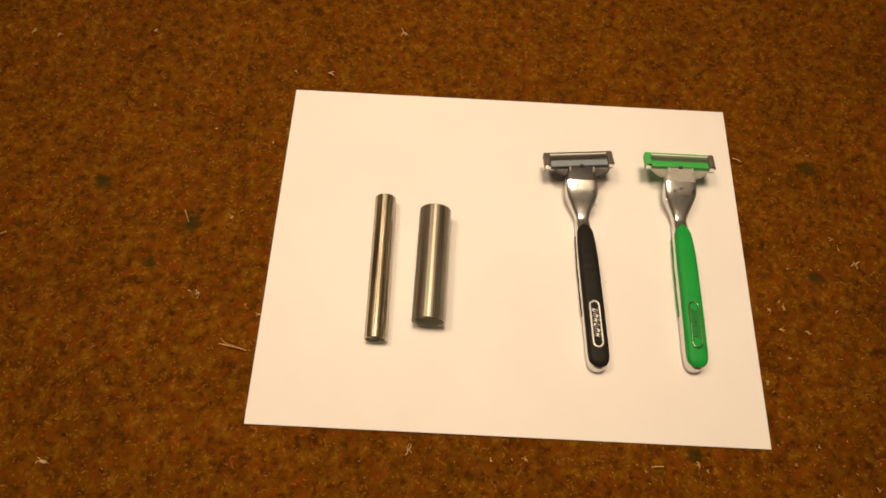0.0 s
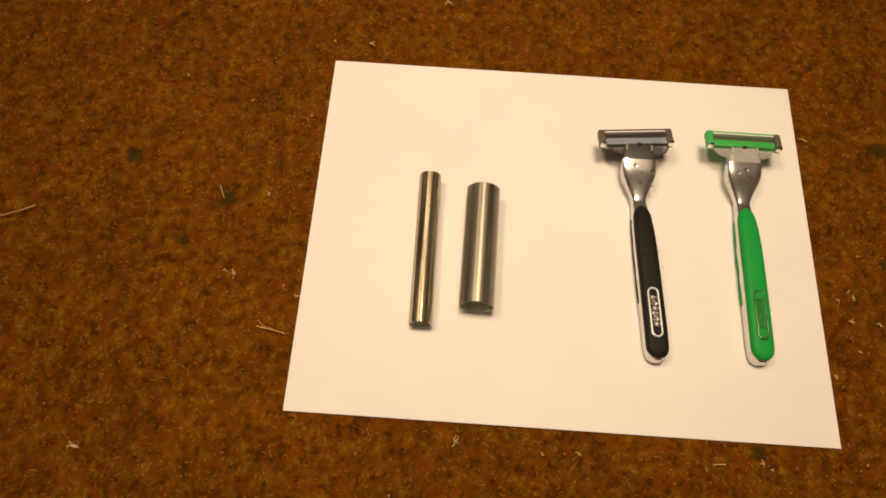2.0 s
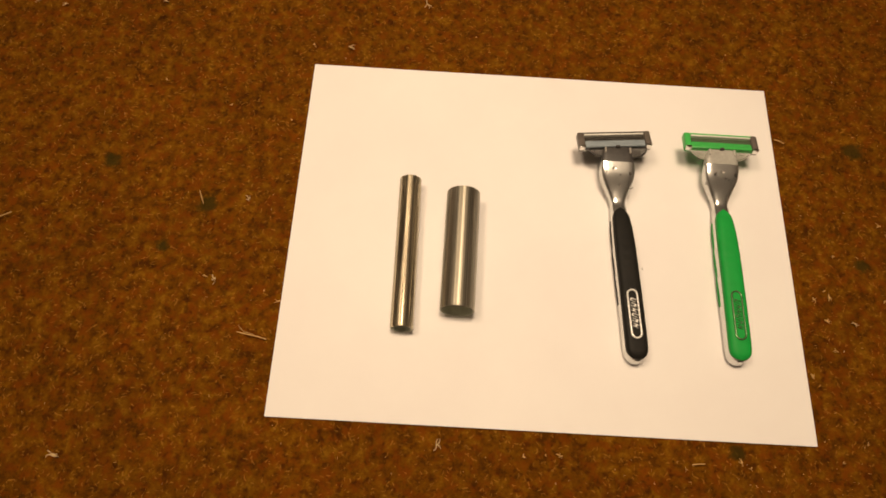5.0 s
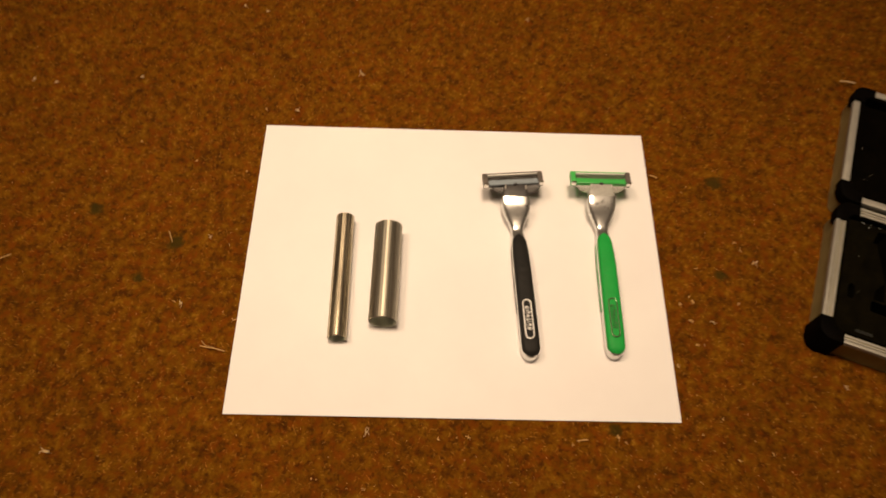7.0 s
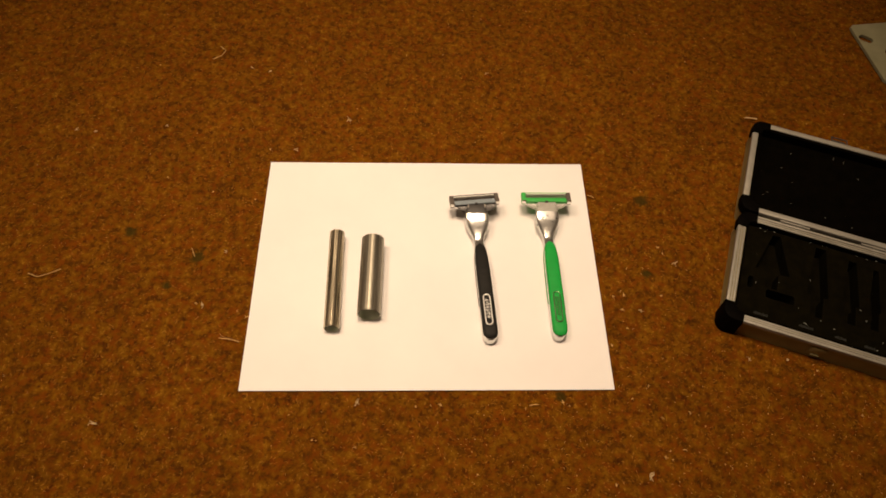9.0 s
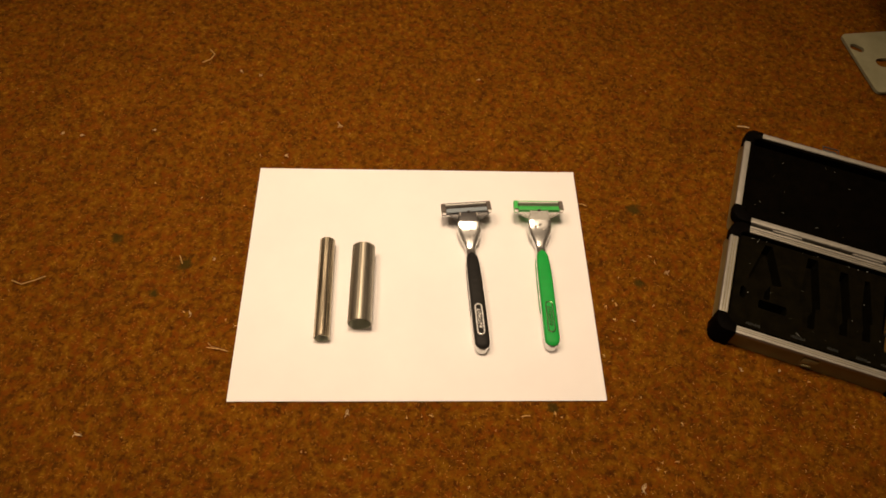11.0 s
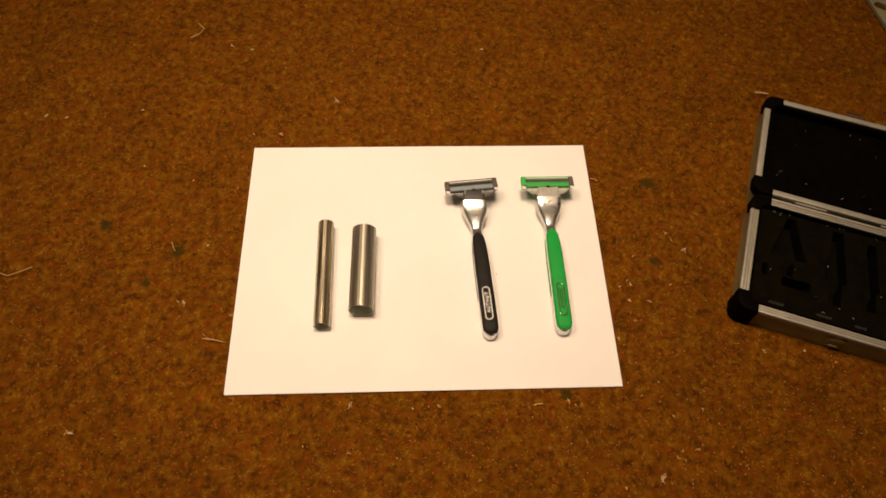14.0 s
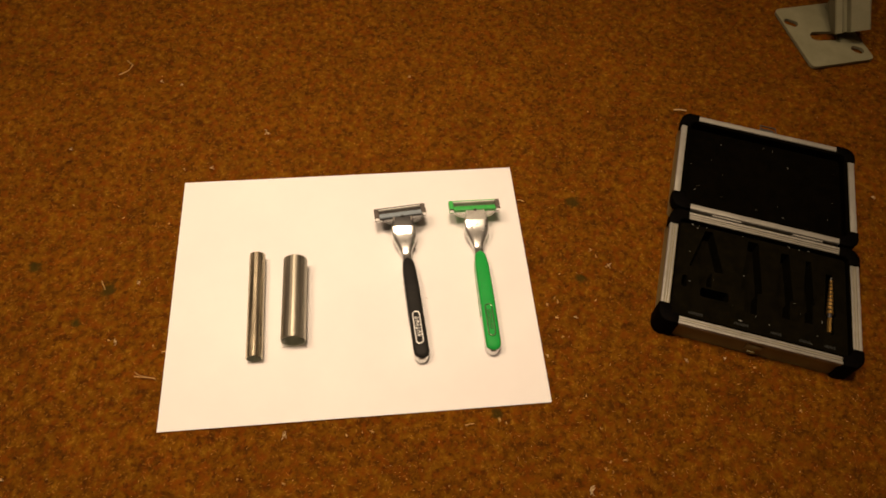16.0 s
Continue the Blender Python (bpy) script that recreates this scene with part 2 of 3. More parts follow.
STRAW = worn("dry_straw", (0.46, 0.30, 0.10), (0.36, 0.21, 0.06), 0.7, 0, 400, 1800)


# ---- mesh helpers ----
def part(name, bm, mat, parent=None, label="", smooth=True):
    """Links a bmesh as one mesh object under a thing or a part."""
    bmesh.ops.recalc_face_normals(bm, faces=bm.faces[:])
    me = bpy.data.meshes.new(name)
    bm.to_mesh(me)
    bm.free()
    me.materials.append(mat)
    if smooth:
        me.polygons.foreach_set("use_smooth", [True] * len(me.polygons))
        me.set_sharp_from_angle(angle=radians(38))
    ob = new(name, me)
    if parent is not None:
        ob.parent = parent
    if label:
        tagged(ob, label)
    return ob


def empty(name, m, label, category, group=""):
    ob = new(name)
    ob.empty_display_size = 0.02
    ob.matrix_world = m
    return tagged(ob, label, category, group)


def box_bm(x0, x1, y0, y1, z0, z1, bevel=0.0, segs=2):
    bm = bmesh.new()
    bmesh.ops.create_cube(bm, size=1.0)
    for v in bm.verts:
        v.co = Vector(((x0 + x1) / 2 + v.co.x * (x1 - x0), (y0 + y1) / 2 + v.co.y * (y1 - y0), (z0 + z1) / 2 + v.co.z * (z1 - z0)))
    if bevel:
        bmesh.ops.bevel(bm, geom=bm.edges[:], offset=bevel, segments=segs, affect="EDGES", profile=0.5)
    return bm


def loft_bm(sections, count=28, power=2.6):
    """A body along y from sections (y, half width, z below, z above, x of the centre), with superellipse outlines."""
    bm = bmesh.new()
    rings = []
    for y, w, z0, z1, cx in sections:
        ring = []
        bend_power = power(y) if callable(power) else power
        for k in range(count):
            a = math.tau * k / count
            c, s = math.cos(a), math.sin(a)
            px = math.copysign(abs(c) ** (2 / bend_power), c) * w
            pz = math.copysign(abs(s) ** (2 / bend_power), s) * (z1 - z0) / 2
            ring.append(bm.verts.new((cx + px, y, (z0 + z1) / 2 + pz)))
        rings.append(ring)
    for a, b in zip(rings, rings[1:]):
        for k in range(count):
            bm.faces.new((a[k], a[(k + 1) % count], b[(k + 1) % count], b[k]))
    bm.faces.new(rings[0])
    bm.faces.new(rings[-1])
    return bm


def refine(table, steps):
    """A finer table of sections, glided through the rows of the given one."""
    ys = [r[0] for r in table]
    out = []
    for i in range(steps + 1):
        y = ys[0] + (ys[-1] - ys[0]) * i / steps
        j = max(0, min(len(ys) - 2, sum(1 for v in ys if v <= y) - 1))
        u = (y - ys[j]) / (ys[j + 1] - ys[j])
        row = [y]
        for k in range(1, len(table[0])):
            p1, p2 = table[j][k], table[j + 1][k]
            p0 = table[max(j - 1, 0)][k]
            p3 = table[min(j + 2, len(ys) - 1)][k]
            row.append(p1 + 0.5 * u * (p2 - p0 + u * (2 * p0 - 5 * p1 + 4 * p2 - p3 + u * (3 * (p1 - p2) + p3 - p0))))
        out.append(tuple(row))
    return out


def at_y(table, y):
    rows = sorted(table)
    return [float(np.interp(y, [r[0] for r in rows], [r[k] for r in rows])) for k in range(1, len(rows[0]))]


def sweep_bm(points, radius, count=8, flat=1.0):
    """A round rod through points; radius may be a list."""
    bm = bmesh.new()
    pts = [Vector(p) for p in points]
    rad = radius if isinstance(radius, (list, tuple)) else [radius] * len(pts)
    rings = []
    for i, p in enumerate(pts):
        d = (pts[min(i + 1, len(pts) - 1)] - pts[max(i - 1, 0)]).normalized()
        side = d.cross(Vector((0, 0, 1)))
        side = side.normalized() if side.length > 1e-4 else Vector((1, 0, 0))
        up = side.cross(d)
        rings.append([bm.verts.new(p + rad[i] * (math.cos(math.tau * k / count) * side + flat * math.sin(math.tau * k / count) * up)) for k in range(count)])
    for a, b in zip(rings, rings[1:]):
        for k in range(count):
            bm.faces.new((a[k], a[(k + 1) % count], b[(k + 1) % count], b[k]))
    bm.faces.new(rings[0])
    bm.faces.new(rings[-1])
    return bm


def rounded(x0, x1, y0, y1, r, n=5):
    """The outline of a rectangle with round corners."""
    pts = []
    for cx, cy, a0 in ((x1 - r, y1 - r, 0), (x0 + r, y1 - r, 90), (x0 + r, y0 + r, 180), (x1 - r, y0 + r, 270)):
        for k in range(n + 1):
            a = radians(a0 + 90 * k / n)
            pts.append((cx + r * math.cos(a), cy + r * math.sin(a)))
    return pts


def stadium(cx, cy, length, width, turn=0.0, n=8):
    """The outline of a slot with round ends, along y before it is turned."""
    pts = []
    for s, a0 in ((1, 0), (-1, 180)):
        for k in range(n + 1):
            a = radians(a0 + 180 * k / n)
            pts.append((width / 2 * math.cos(a), s * (length - width) / 2 + width / 2 * math.sin(a)))
    c, s = math.cos(radians(turn)), math.sin(radians(turn))
    return [(cx + x * c - y * s, cy + x * s + y * c) for x, y in pts]


def plate_bm(outer, holes, z0, z1, floors=None):
    """A plate with real holes; floors: the height of a pocket's floor, hole by hole, or None for a hole that goes through."""
    bm = bmesh.new()
    loops = [outer, *holes]
    tops = [[bm.verts.new((x, y, z1)) for x, y in loop] for loop in loops]
    edges = [bm.edges.new((l[k], l[(k + 1) % len(l)])) for l in tops for k in range(len(l))]
    bmesh.ops.triangle_fill(bm, use_beauty=True, use_dissolve=False, edges=edges)
    lows = []
    for i, loop in enumerate(loops):
        z = z0 if i == 0 or not floors or floors[i - 1] is None else floors[i - 1]
        low = [bm.verts.new((x, y, z)) for x, y in loop]
        lows.append((low, i > 0 and bool(floors) and floors[i - 1] is not None))
        for k in range(len(loop)):
            bm.faces.new((tops[i][k], tops[i][(k + 1) % len(loop)], low[(k + 1) % len(loop)], low[k]))
    for low, pocket in lows:
        if pocket:
            bm.faces.new(low)
    rim = [e for low, pocket in lows if not pocket for e in {bm.edges.get((low[k], low[(k + 1) % len(low)])) for k in range(len(low))}]
    bmesh.ops.triangle_fill(bm, use_beauty=True, use_dissolve=False, edges=rim)
    return bm


def merge(*some):
    """Joins bmeshes into one."""
    out = bmesh.new()
    for bm in some:
        me = bpy.data.meshes.new("tmp")
        bm.to_mesh(me)
        bm.free()
        out.from_mesh(me)
        bpy.data.meshes.remove(me)
    return out


def moved(bm, m):
    bmesh.ops.transform(bm, matrix=m, verts=bm.verts[:])
    return bm


# ---- the room ----
ROOM = (-1.7, 1.7, -1.7, 1.7)
PILE = -0.0034
floor_bm = box_bm(ROOM[0], ROOM[1], ROOM[2], ROOM[3], PILE - 0.02, PILE)
tagged(part("floor", floor_bm, BACKING, smooth=False), "brown carpeted floor with a mottled rust and gold pile", "floor", kind="structure")
for wall_name, b in (("wall_north", (-1.8, 1.8, 1.7, 1.8)), ("wall_south", (-1.8, 1.8, -1.8, -1.7)), ("wall_east", (1.7, 1.8, -1.7, 1.7)), ("wall_west", (-1.8, -1.7, -1.7, 1.7))):
    tagged(part(wall_name, box_bm(b[0], b[1], b[2], b[3], PILE, 2.3), WALL, smooth=False), "plain beige painted room wall", "wall", kind="structure")
tagged(part("ceiling", box_bm(-1.8, 1.8, -1.8, 1.8, 2.3, 2.4), CEILING, smooth=False), "plain off-white painted ceiling", "ceiling", kind="structure")

PAPER_W, PAPER_H = 0.2794, 0.2159
CASE_POSE = pose(0.2274, -0.0560, 0.0, 0, 0, -20.4)
CASE_W, CASE_D, CASE_H = 0.1505, 0.105, 0.0200
FOOT_POSE = pose(0.4602, 0.2128, 0.0, 0, 0, 7.0)


def covered(x, y, margin):
    """Where the paper, the case and the foot's plate press the pile down."""
    inv, foot = CASE_POSE.inverted(), FOOT_POSE.inverted()
    cx, cy = inv[0][0] * x + inv[0][1] * y + inv[0][3], inv[1][0] * x + inv[1][1] * y + inv[1][3]
    fx, fy = foot[0][0] * x + foot[0][1] * y + foot[0][3], foot[1][0] * x + foot[1][1] * y + foot[1][3]
    return ((np.abs(x) < PAPER_W / 2 + margin) & (np.abs(y) < PAPER_H / 2 + margin)) | ((cx > -margin) & (cx < CASE_W + margin) & (cy > -margin) & (cy < 0.214 + margin)) | (
        (fx > -margin) & (fx < 0.070 + margin) & (fy > -margin) & (fy < 0.086 + margin))


def smooth_field(rng, shape, cells):
    """Smooth random bumps: white noise, blurred over about that many cells."""
    a = rng.standard_normal(shape)
    k = np.exp(-0.5 * (np.arange(-3 * int(cells + 1), 3 * int(cells + 1) + 1) / cells) ** 2)
    k /= k.sum()
    a = np.apply_along_axis(lambda r: np.convolve(r, k, "same"), 0, a)
    a = np.apply_along_axis(lambda r: np.convolve(r, k, "same"), 1, a)
    return a / a.std()


def mesh_from(name, co, faces_of, corners, mat, smooth):
    me = bpy.data.meshes.new(name)
    me.vertices.add(len(co))
    me.vertices.foreach_set("co", np.ascontiguousarray(co, np.float32).ravel())
    me.loops.add(len(faces_of))
    me.loops.foreach_set("vertex_index", faces_of.astype(np.int32))
    starts = np.concatenate([[0], np.cumsum(corners)[:-1]]).astype(np.int32)
    me.polygons.add(len(corners))
    me.polygons.foreach_set("loop_start", starts)
    if smooth:
        me.polygons.foreach_set("use_smooth", np.ones(len(corners), bool))
    me.update(calc_edges=True)
    me.materials.append(mat)
    return new(name, me)


def carpet_pile():
    """The matted pile as a sheet of small tufts, and loose curly fibres lying over it."""
    rng = np.random.default_rng(4)
    x0, x1, y0, y1, step = -0.52, 0.66, -0.29, 0.44, 0.0013
    gx, gy = np.arange(x0, x1, step), np.arange(y0, y1, step)
    X, Y = np.meshgrid(gx, gy)
    bumps = 0.60 * smooth_field(rng, X.shape, 0.9) + 0.45 * smooth_field(rng, X.shape, 2.4) + 0.25 * smooth_field(rng, X.shape, 7.0)
    Z = -0.0018 + 0.00060 * bumps
    Z = np.where(covered(X, Y, 0.002), np.minimum(Z, -0.0012), np.minimum(Z, -0.0002))
    X = X + rng.uniform(-0.3, 0.3, X.shape) * step
    Y = Y + rng.uniform(-0.3, 0.3, Y.shape) * step
    edge = np.minimum.reduce([X - x0, x1 - X, Y - y0, y1 - Y])
    Z = np.where(edge < 0.02, Z + (PILE + 0.0004 - Z) * np.clip(1 - edge / 0.02, 0, 1), Z)
    ny, nx = X.shape
    idx = np.arange(nx * ny).reshape(ny, nx)
    quads = np.stack([idx[:-1, :-1], idx[:-1, 1:], idx[1:, 1:], idx[1:, :-1]], -1).reshape(-1, 4)
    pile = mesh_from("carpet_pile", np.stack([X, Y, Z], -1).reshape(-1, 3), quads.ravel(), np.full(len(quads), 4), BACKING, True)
    tagged(pile, "short matted brown, rust and gold carpet pile", "carpet", kind="stuff")
    # loose fibres
    n = 250000
    x, y = rng.uniform(x0, x1, n), rng.uniform(y0, y1, n)
    keep = ~covered(x, y, -0.002)
    x, y = x[keep], y[keep]
    n = len(x)
    i = np.clip(((x - x0) / step).astype(int), 0, nx - 1)
    j = np.clip(((y - y0) / step).astype(int), 0, ny - 1)
    z = Z[j, i] - 0.00005
    low = covered(x, y, 0.003)
    turn, bend = rng.uniform(0, 2 * np.pi, n), rng.uniform(-0.9, 0.9, n)
    length = rng.uniform(0.0014, 0.0036, n)
    wide = rng.uniform(0.00020, 0.00042, n)
    lift = np.where(low, 0.0002, rng.uniform(0.00005, 0.00045, n))
    co = np.empty((n, 5, 3), np.float32)
    d1, d2 = np.stack([np.cos(turn), np.sin(turn)], -1), np.stack([np.cos(turn + bend), np.sin(turn + bend)], -1)
    s1, s2 = np.stack([-d1[:, 1], d1[:, 0]], -1) * wide[:, None], np.stack([-d2[:, 1], d2[:, 0]], -1) * wide[:, None]
    p0 = np.stack([x, y], -1)
    p1 = p0 + d1 * length[:, None] * 0.5
    p2 = p1 + d2 * length[:, None] * 0.5

    def pile_at(p):
        return Z[np.clip(((p[:, 1] - y0) / step).astype(int), 0, ny - 1), np.clip(((p[:, 0] - x0) / step).astype(int), 0, nx - 1)]

    z1, z2 = pile_at(p1) + lift, pile_at(p2) + lift * rng.uniform(-0.3, 0.6, n)
    for k, (p, zz) in enumerate(((p0 - s1, z), (p0 + s1, z), (p1 + s2, z1), (p1 - s2, z1), (p2, z2))):
        co[:, k, :2], co[:, k, 2] = p, zz
    base = np.arange(n)[:, None] * 5
    loops = np.concatenate([base + np.array([0, 1, 2, 3]), base + np.array([3, 2, 4])], 1).ravel()
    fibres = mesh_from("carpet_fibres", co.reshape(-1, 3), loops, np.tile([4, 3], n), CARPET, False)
    tagged(fibres, "loose curly gold and brown carpet fibres", "carpet", kind="stuff")


carpet_pile()


# ---- the sheet of paper ----
def paper_sheet():
    bm = bmesh.new()
    nx, ny = 56, 44
    rows = []
    for j in range(ny + 1):
        row = []
        for i in range(nx + 1):
            u, v = i / nx * 2 - 1, j / ny * 2 - 1
            lift = 0.0003 * noise.noise(Vector((u * 2.3, v * 2.1, 3.1))) + 0.0006 * max(abs(u), abs(v)) ** 10 * (0.4 + noise.noise(Vector((u * 1.7, v * 1.7, 9.0))))
            row.append(bm.verts.new((u * PAPER_W / 2, v * PAPER_H / 2, -0.0002 + min(lift, 0.0005) * 0.5)))
        rows.append(row)
    for a, b in zip(rows, rows[1:]):
        for i in range(nx):
            bm.faces.new((a[i], a[i + 1], b[i + 1], b[i]))
    low = bmesh.ops.extrude_face_region(bm, geom=bm.faces[:])
    for v in low["geom"]:
        if isinstance(v, bmesh.types.BMVert):
            v.co.z -= 0.00015
    return tagged(part("paper_sheet", bm, PAPER), "blank white sheet of printer paper lying on carpet", "paper")


paper_sheet()
TOP = 0.0001


# ---- steel tubes ----
def steel_tube(bottom, top, radius, wall, mat, label):
    a, b = Vector((*bottom, 0)), Vector((*top, 0))
    length = (b - a).length
    turn = math.degrees(math.atan2(-(b - a).x, (b - a).y))
    profile = []
    e = 0.00035
    for r, y in ((radius - wall + e, 0), (radius - e, 0), (radius, e), (radius, length - e), (radius - e, length), (radius - wall + e, length), (radius - wall, length - e), (radius - wall, e)):
        profile.append((r, y))
    bm = bmesh.new()
    count = 72
    rings = [[bm.verts.new((r * math.cos(math.tau * k / count), y, r * math.sin(math.tau * k / count))) for k in range(count)] for r, y in profile]
    for i in range(len(rings)):
        p, q = rings[i], rings[(i + 1) % len(rings)]
        for k in range(count):
            bm.faces.new((p[k], p[(k + 1) % count], q[(k + 1) % count], q[k])).material_index = 1 if i >= 5 else 0
    ob = tagged(part("steel_tube", bm, mat), label, "tube", "steel tubes on the paper")
    ob.data.materials.append(BORE)
    ob.matrix_world = pose(a.x, a.y, TOP + radius, 0, 0, turn)
    return ob


steel_tube((-0.0741, -0.0605), (-0.0750, 0.0278), 0.0061, 0.0009, STEEL_A, "thin polished hollow steel tube lying on white paper")
steel_tube((-0.0457, -0.0500), (-0.0448, 0.0195), 0.0092, 0.0007, STEEL_B, "thick brushed hollow steel tube lying on white paper")


# ---- razors ----
def razor(m, name_words, rubber, body_mat, connector_mat, yoke_mat, frame_mat, guard_mat, cap_mats, ring_mat, bar_mat, field_mat, strip_mat, blade_mat, head_turn, head_shift, bend, wing_mat, drops, label):
    root = empty("razor", m, label, "razor", "razors on the paper")
    body = [(-0.0722, 0.0024, 0.0012, 0.0084, 0), (-0.0715, 0.0038, 0.0006, 0.0093, 0), (-0.0702, 0.0050, 0.0002, 0.0101, 0),
            (-0.0680, 0.0059, 0.0002, 0.0107, 0), (-0.0640, 0.0062, 0, 0.0110, 0), (-0.0500, 0.0062, 0, 0.0114, 0), (-0.0300, 0.0061, 0, 0.0116, 0),
            (-0.0100, 0.0060, 0.0001, 0.0114, 0), (0.0020, 0.0056, 0.0004, 0.0108, 0), (0.0100, 0.0050, 0.0008, 0.0098, 0), (0.0160, 0.0045, 0.0012, 0.0088, 0),
            (0.0188, 0.0042, 0.0017, 0.0086, 0), (0.0225, 0.0051, 0.0024, 0.0096, 0), (0.0272, 0.0071, 0.0036, 0.0114, 0), (0.0320, 0.0090, 0.0052, 0.0136, 0),
            (0.0350, 0.0095, 0.0064, 0.0148, 0), (0.0378, 0.0096, 0.0076, 0.0156, 0), (0.0405, 0.0096, 0.0088, 0.0163, 0)]
    body = [(y, w * (0.90 if y < 0.012 else 0.95 if y < 0.02 else 1.0), a, b, bend(y)) for y, w, a, b, _ in body]
    fine = refine(body, 90)
    part("handle_body", loft_bm(fine, 44, lambda y: 3.4 + 2.6 * min(1, max(0, (y - 0.024) / 0.012))), body_mat, root, "satin silver handle body")
    # soft inlay on the handle, with shallow finger waves
    inlay = []
    for i in range(61):
        y = -0.0714 + (0.0152 + 0.0714) * (i / 60) ** 1.3
        w, a, b, cx = at_y(fine, y)
        e0, e1 = (y + 0.0714) / 0.0064, (0.0152 - y) / 0.0065
        cut = max(0.012, 1 - (1 - min(1, e0)) ** 2.5) ** 0.42 * math.sqrt(max(0.02, 1 - (1 - min(1, e1)) ** 2))
        wave = 0.00016 * math.sin((y + 0.032) / 0.0062 * math.tau) * max(0, 1 - abs(y + 0.014) / 0.02)
        wi = max(w, at_y(fine, max(y, -0.0660))[0]) * 1.03 * cut if y < -0.05 else w * 1.035 * cut
        inlay.append((y, wi, b - 0.0050, b + 0.0004 + 0.0008 * cut + wave, cx + 0.0002))
    part("grip_inlay", loft_bm(inlay, 36, 3.2), rubber, root, name_words + " soft rubber grip inlay")
    # three overlapping scallops of the same rubber along each side
    for s in (-1, 1):
        for piece in range(3):
            rows = []
            for i in range(9):
                u = i / 8
                y = -0.0405 + 0.0165 * (piece + u)
                w, a, b, cx = at_y(fine, y)
                k = math.sin(math.pi * min(1, max(0, (i + 0.5) / 9))) ** 0.3
                top = 0.0064 - 0.0022 * u
                rows.append((y, 0.0010, 0.0030 - 0.0022 * k, 0.0030 + (top - 0.0030) * k, cx + s * (w - 0.0008)))
            part("side_grip", loft_bm(rows, 14, 2.6), rubber, root)
    # oval badge with a raised rim and slanted marks
    w, a, b, cx = at_y(fine, -0.0465)
    z = b + 0.0010
    tilt = math.degrees(math.atan2(bend(-0.034) - bend(-0.059), 0.025)) * -1
    outer, inner = stadium(0, 0, 0.0272, 0.0060, 0, 10), stadium(0, 0, 0.0252, 0.0043, 0, 10)
    at = Matrix.Translation((cx, -0.0480, z)) @ pose(0, 0, 0, 0, 0, tilt)
    loop = stadium(0, 0, 0.0262, 0.0051, 0, 10)
    ring = merge(plate_bm(outer, [inner], -0.0012, 0.0005), sweep_bm([(px, py, 0.0005) for px, py in (*loop, loop[0])], 0.00052, 10))
    badge = part("badge", moved(ring, at), ring_mat, root, "oval metal badge rim")
    part("badge_field", moved(plate_bm(inner, [], -0.0012, 0.00045), at), field_mat, badge)
    for k in range(6):
        yb = 0.0074 - 0.0028 * k
        bar = merge(box_bm(-0.0017, 0.0017, 0.0004, 0.0009, 0.0002, 0.0010, 0.0002, 1), box_bm(-0.0017, 0.0017, -0.0009, -0.0005, 0.0002, 0.0010, 0.0002, 1),
                    box_bm((-0.0016, 0.0002, -0.0006)[k % 3], (-0.0006, 0.0014, 0.0006)[k % 3], -0.0008, 0.0008, 0.0002, 0.0009, 0.0002, 1))
        part("badge_mark", moved(bar, at @ pose(0, yb, 0, 0, 0, -24)), bar_mat, badge)
    # clear drops of water on the neck
    for bx, by, r in drops:
        w, a, b, cx = at_y(fine, by)
        bm = bmesh.new()
        bmesh.ops.create_uvsphere(bm, u_segments=14, v_segments=8, radius=r)
        for v in bm.verts:
            v.co.z *= 0.6
        part("water_drop", moved(bm, Matrix.Translation((cx + bx, by, b - 0.0001 - 0.0016 * (abs(bx) / 0.0092) ** 4))), WATER, root, "clear drop of water")
    # connector between neck and head
    hx, hy, hz = bend(0.0520) + head_shift, 0.0540, 0.0161
    cx = bend(0.044)
    conn = [(0.0398, 0.0093, 0.0090, 0.0159, cx), (0.0415, 0.0092, 0.0092, 0.0163, cx), (0.0445, 0.0088, 0.0100, 0.0168, cx), (0.0475, 0.0081, 0.0110, 0.0171, cx), (0.0496, 0.0075, 0.0118, 0.0170, cx)]
    connector = part("connector", loft_bm(conn, 32, 6.0), connector_mat, root, "plastic head connector")
    part("connector_lug", box_bm(cx - 0.0013, cx + 0.0013, 0.0486, 0.0503, 0.0140, 0.0184, 0.0004, 1), DARK_PLASTIC, connector)
    for s in (-1, 1):
        part("connector_rib", box_bm(cx + s * 0.0070 - 0.0005, cx + s * 0.0070 + 0.0005, 0.0455, 0.0494, 0.0150, 0.0178, 0.0003, 1), yoke_mat, connector)
    # see-through wings that carry the cartridge, each with a thicker rim
    for s in (-1, 1):
        rim = []
        for i in range(13):
            a = math.pi * i / 12 * 0.62
            rim.append((cx + s * (0.0078 + 0.0092 * math.sin(a)), 0.0442 + 0.0066 * (1 - math.cos(a))))
        web = [*rim, (cx + s * 0.0120, 0.0525), (cx + s * 0.0070, 0.0500)]
        plate = plate_bm(web if s > 0 else web[::-1], [], 0.0134, 0.0142)
        for v in plate.verts:
            v.co.z += (v.co.y - 0.0430) * 0.25
        wing = part("yoke_wing", plate, wing_mat, root, "see-through plastic wing")
        part("wing_rim", sweep_bm([(x, y, 0.0139 + (y - 0.0430) * 0.25) for x, y in rim], 0.0006, 8), wing_mat, wing)
    # the cartridge: tray, end caps, clips, three blades, guard and strip
    hm = Matrix.Translation((hx, hy, hz)) @ pose(0, 0, 0, -8, 0, head_turn) @ Matrix.Diagonal((1, 1.06, 1, 1))
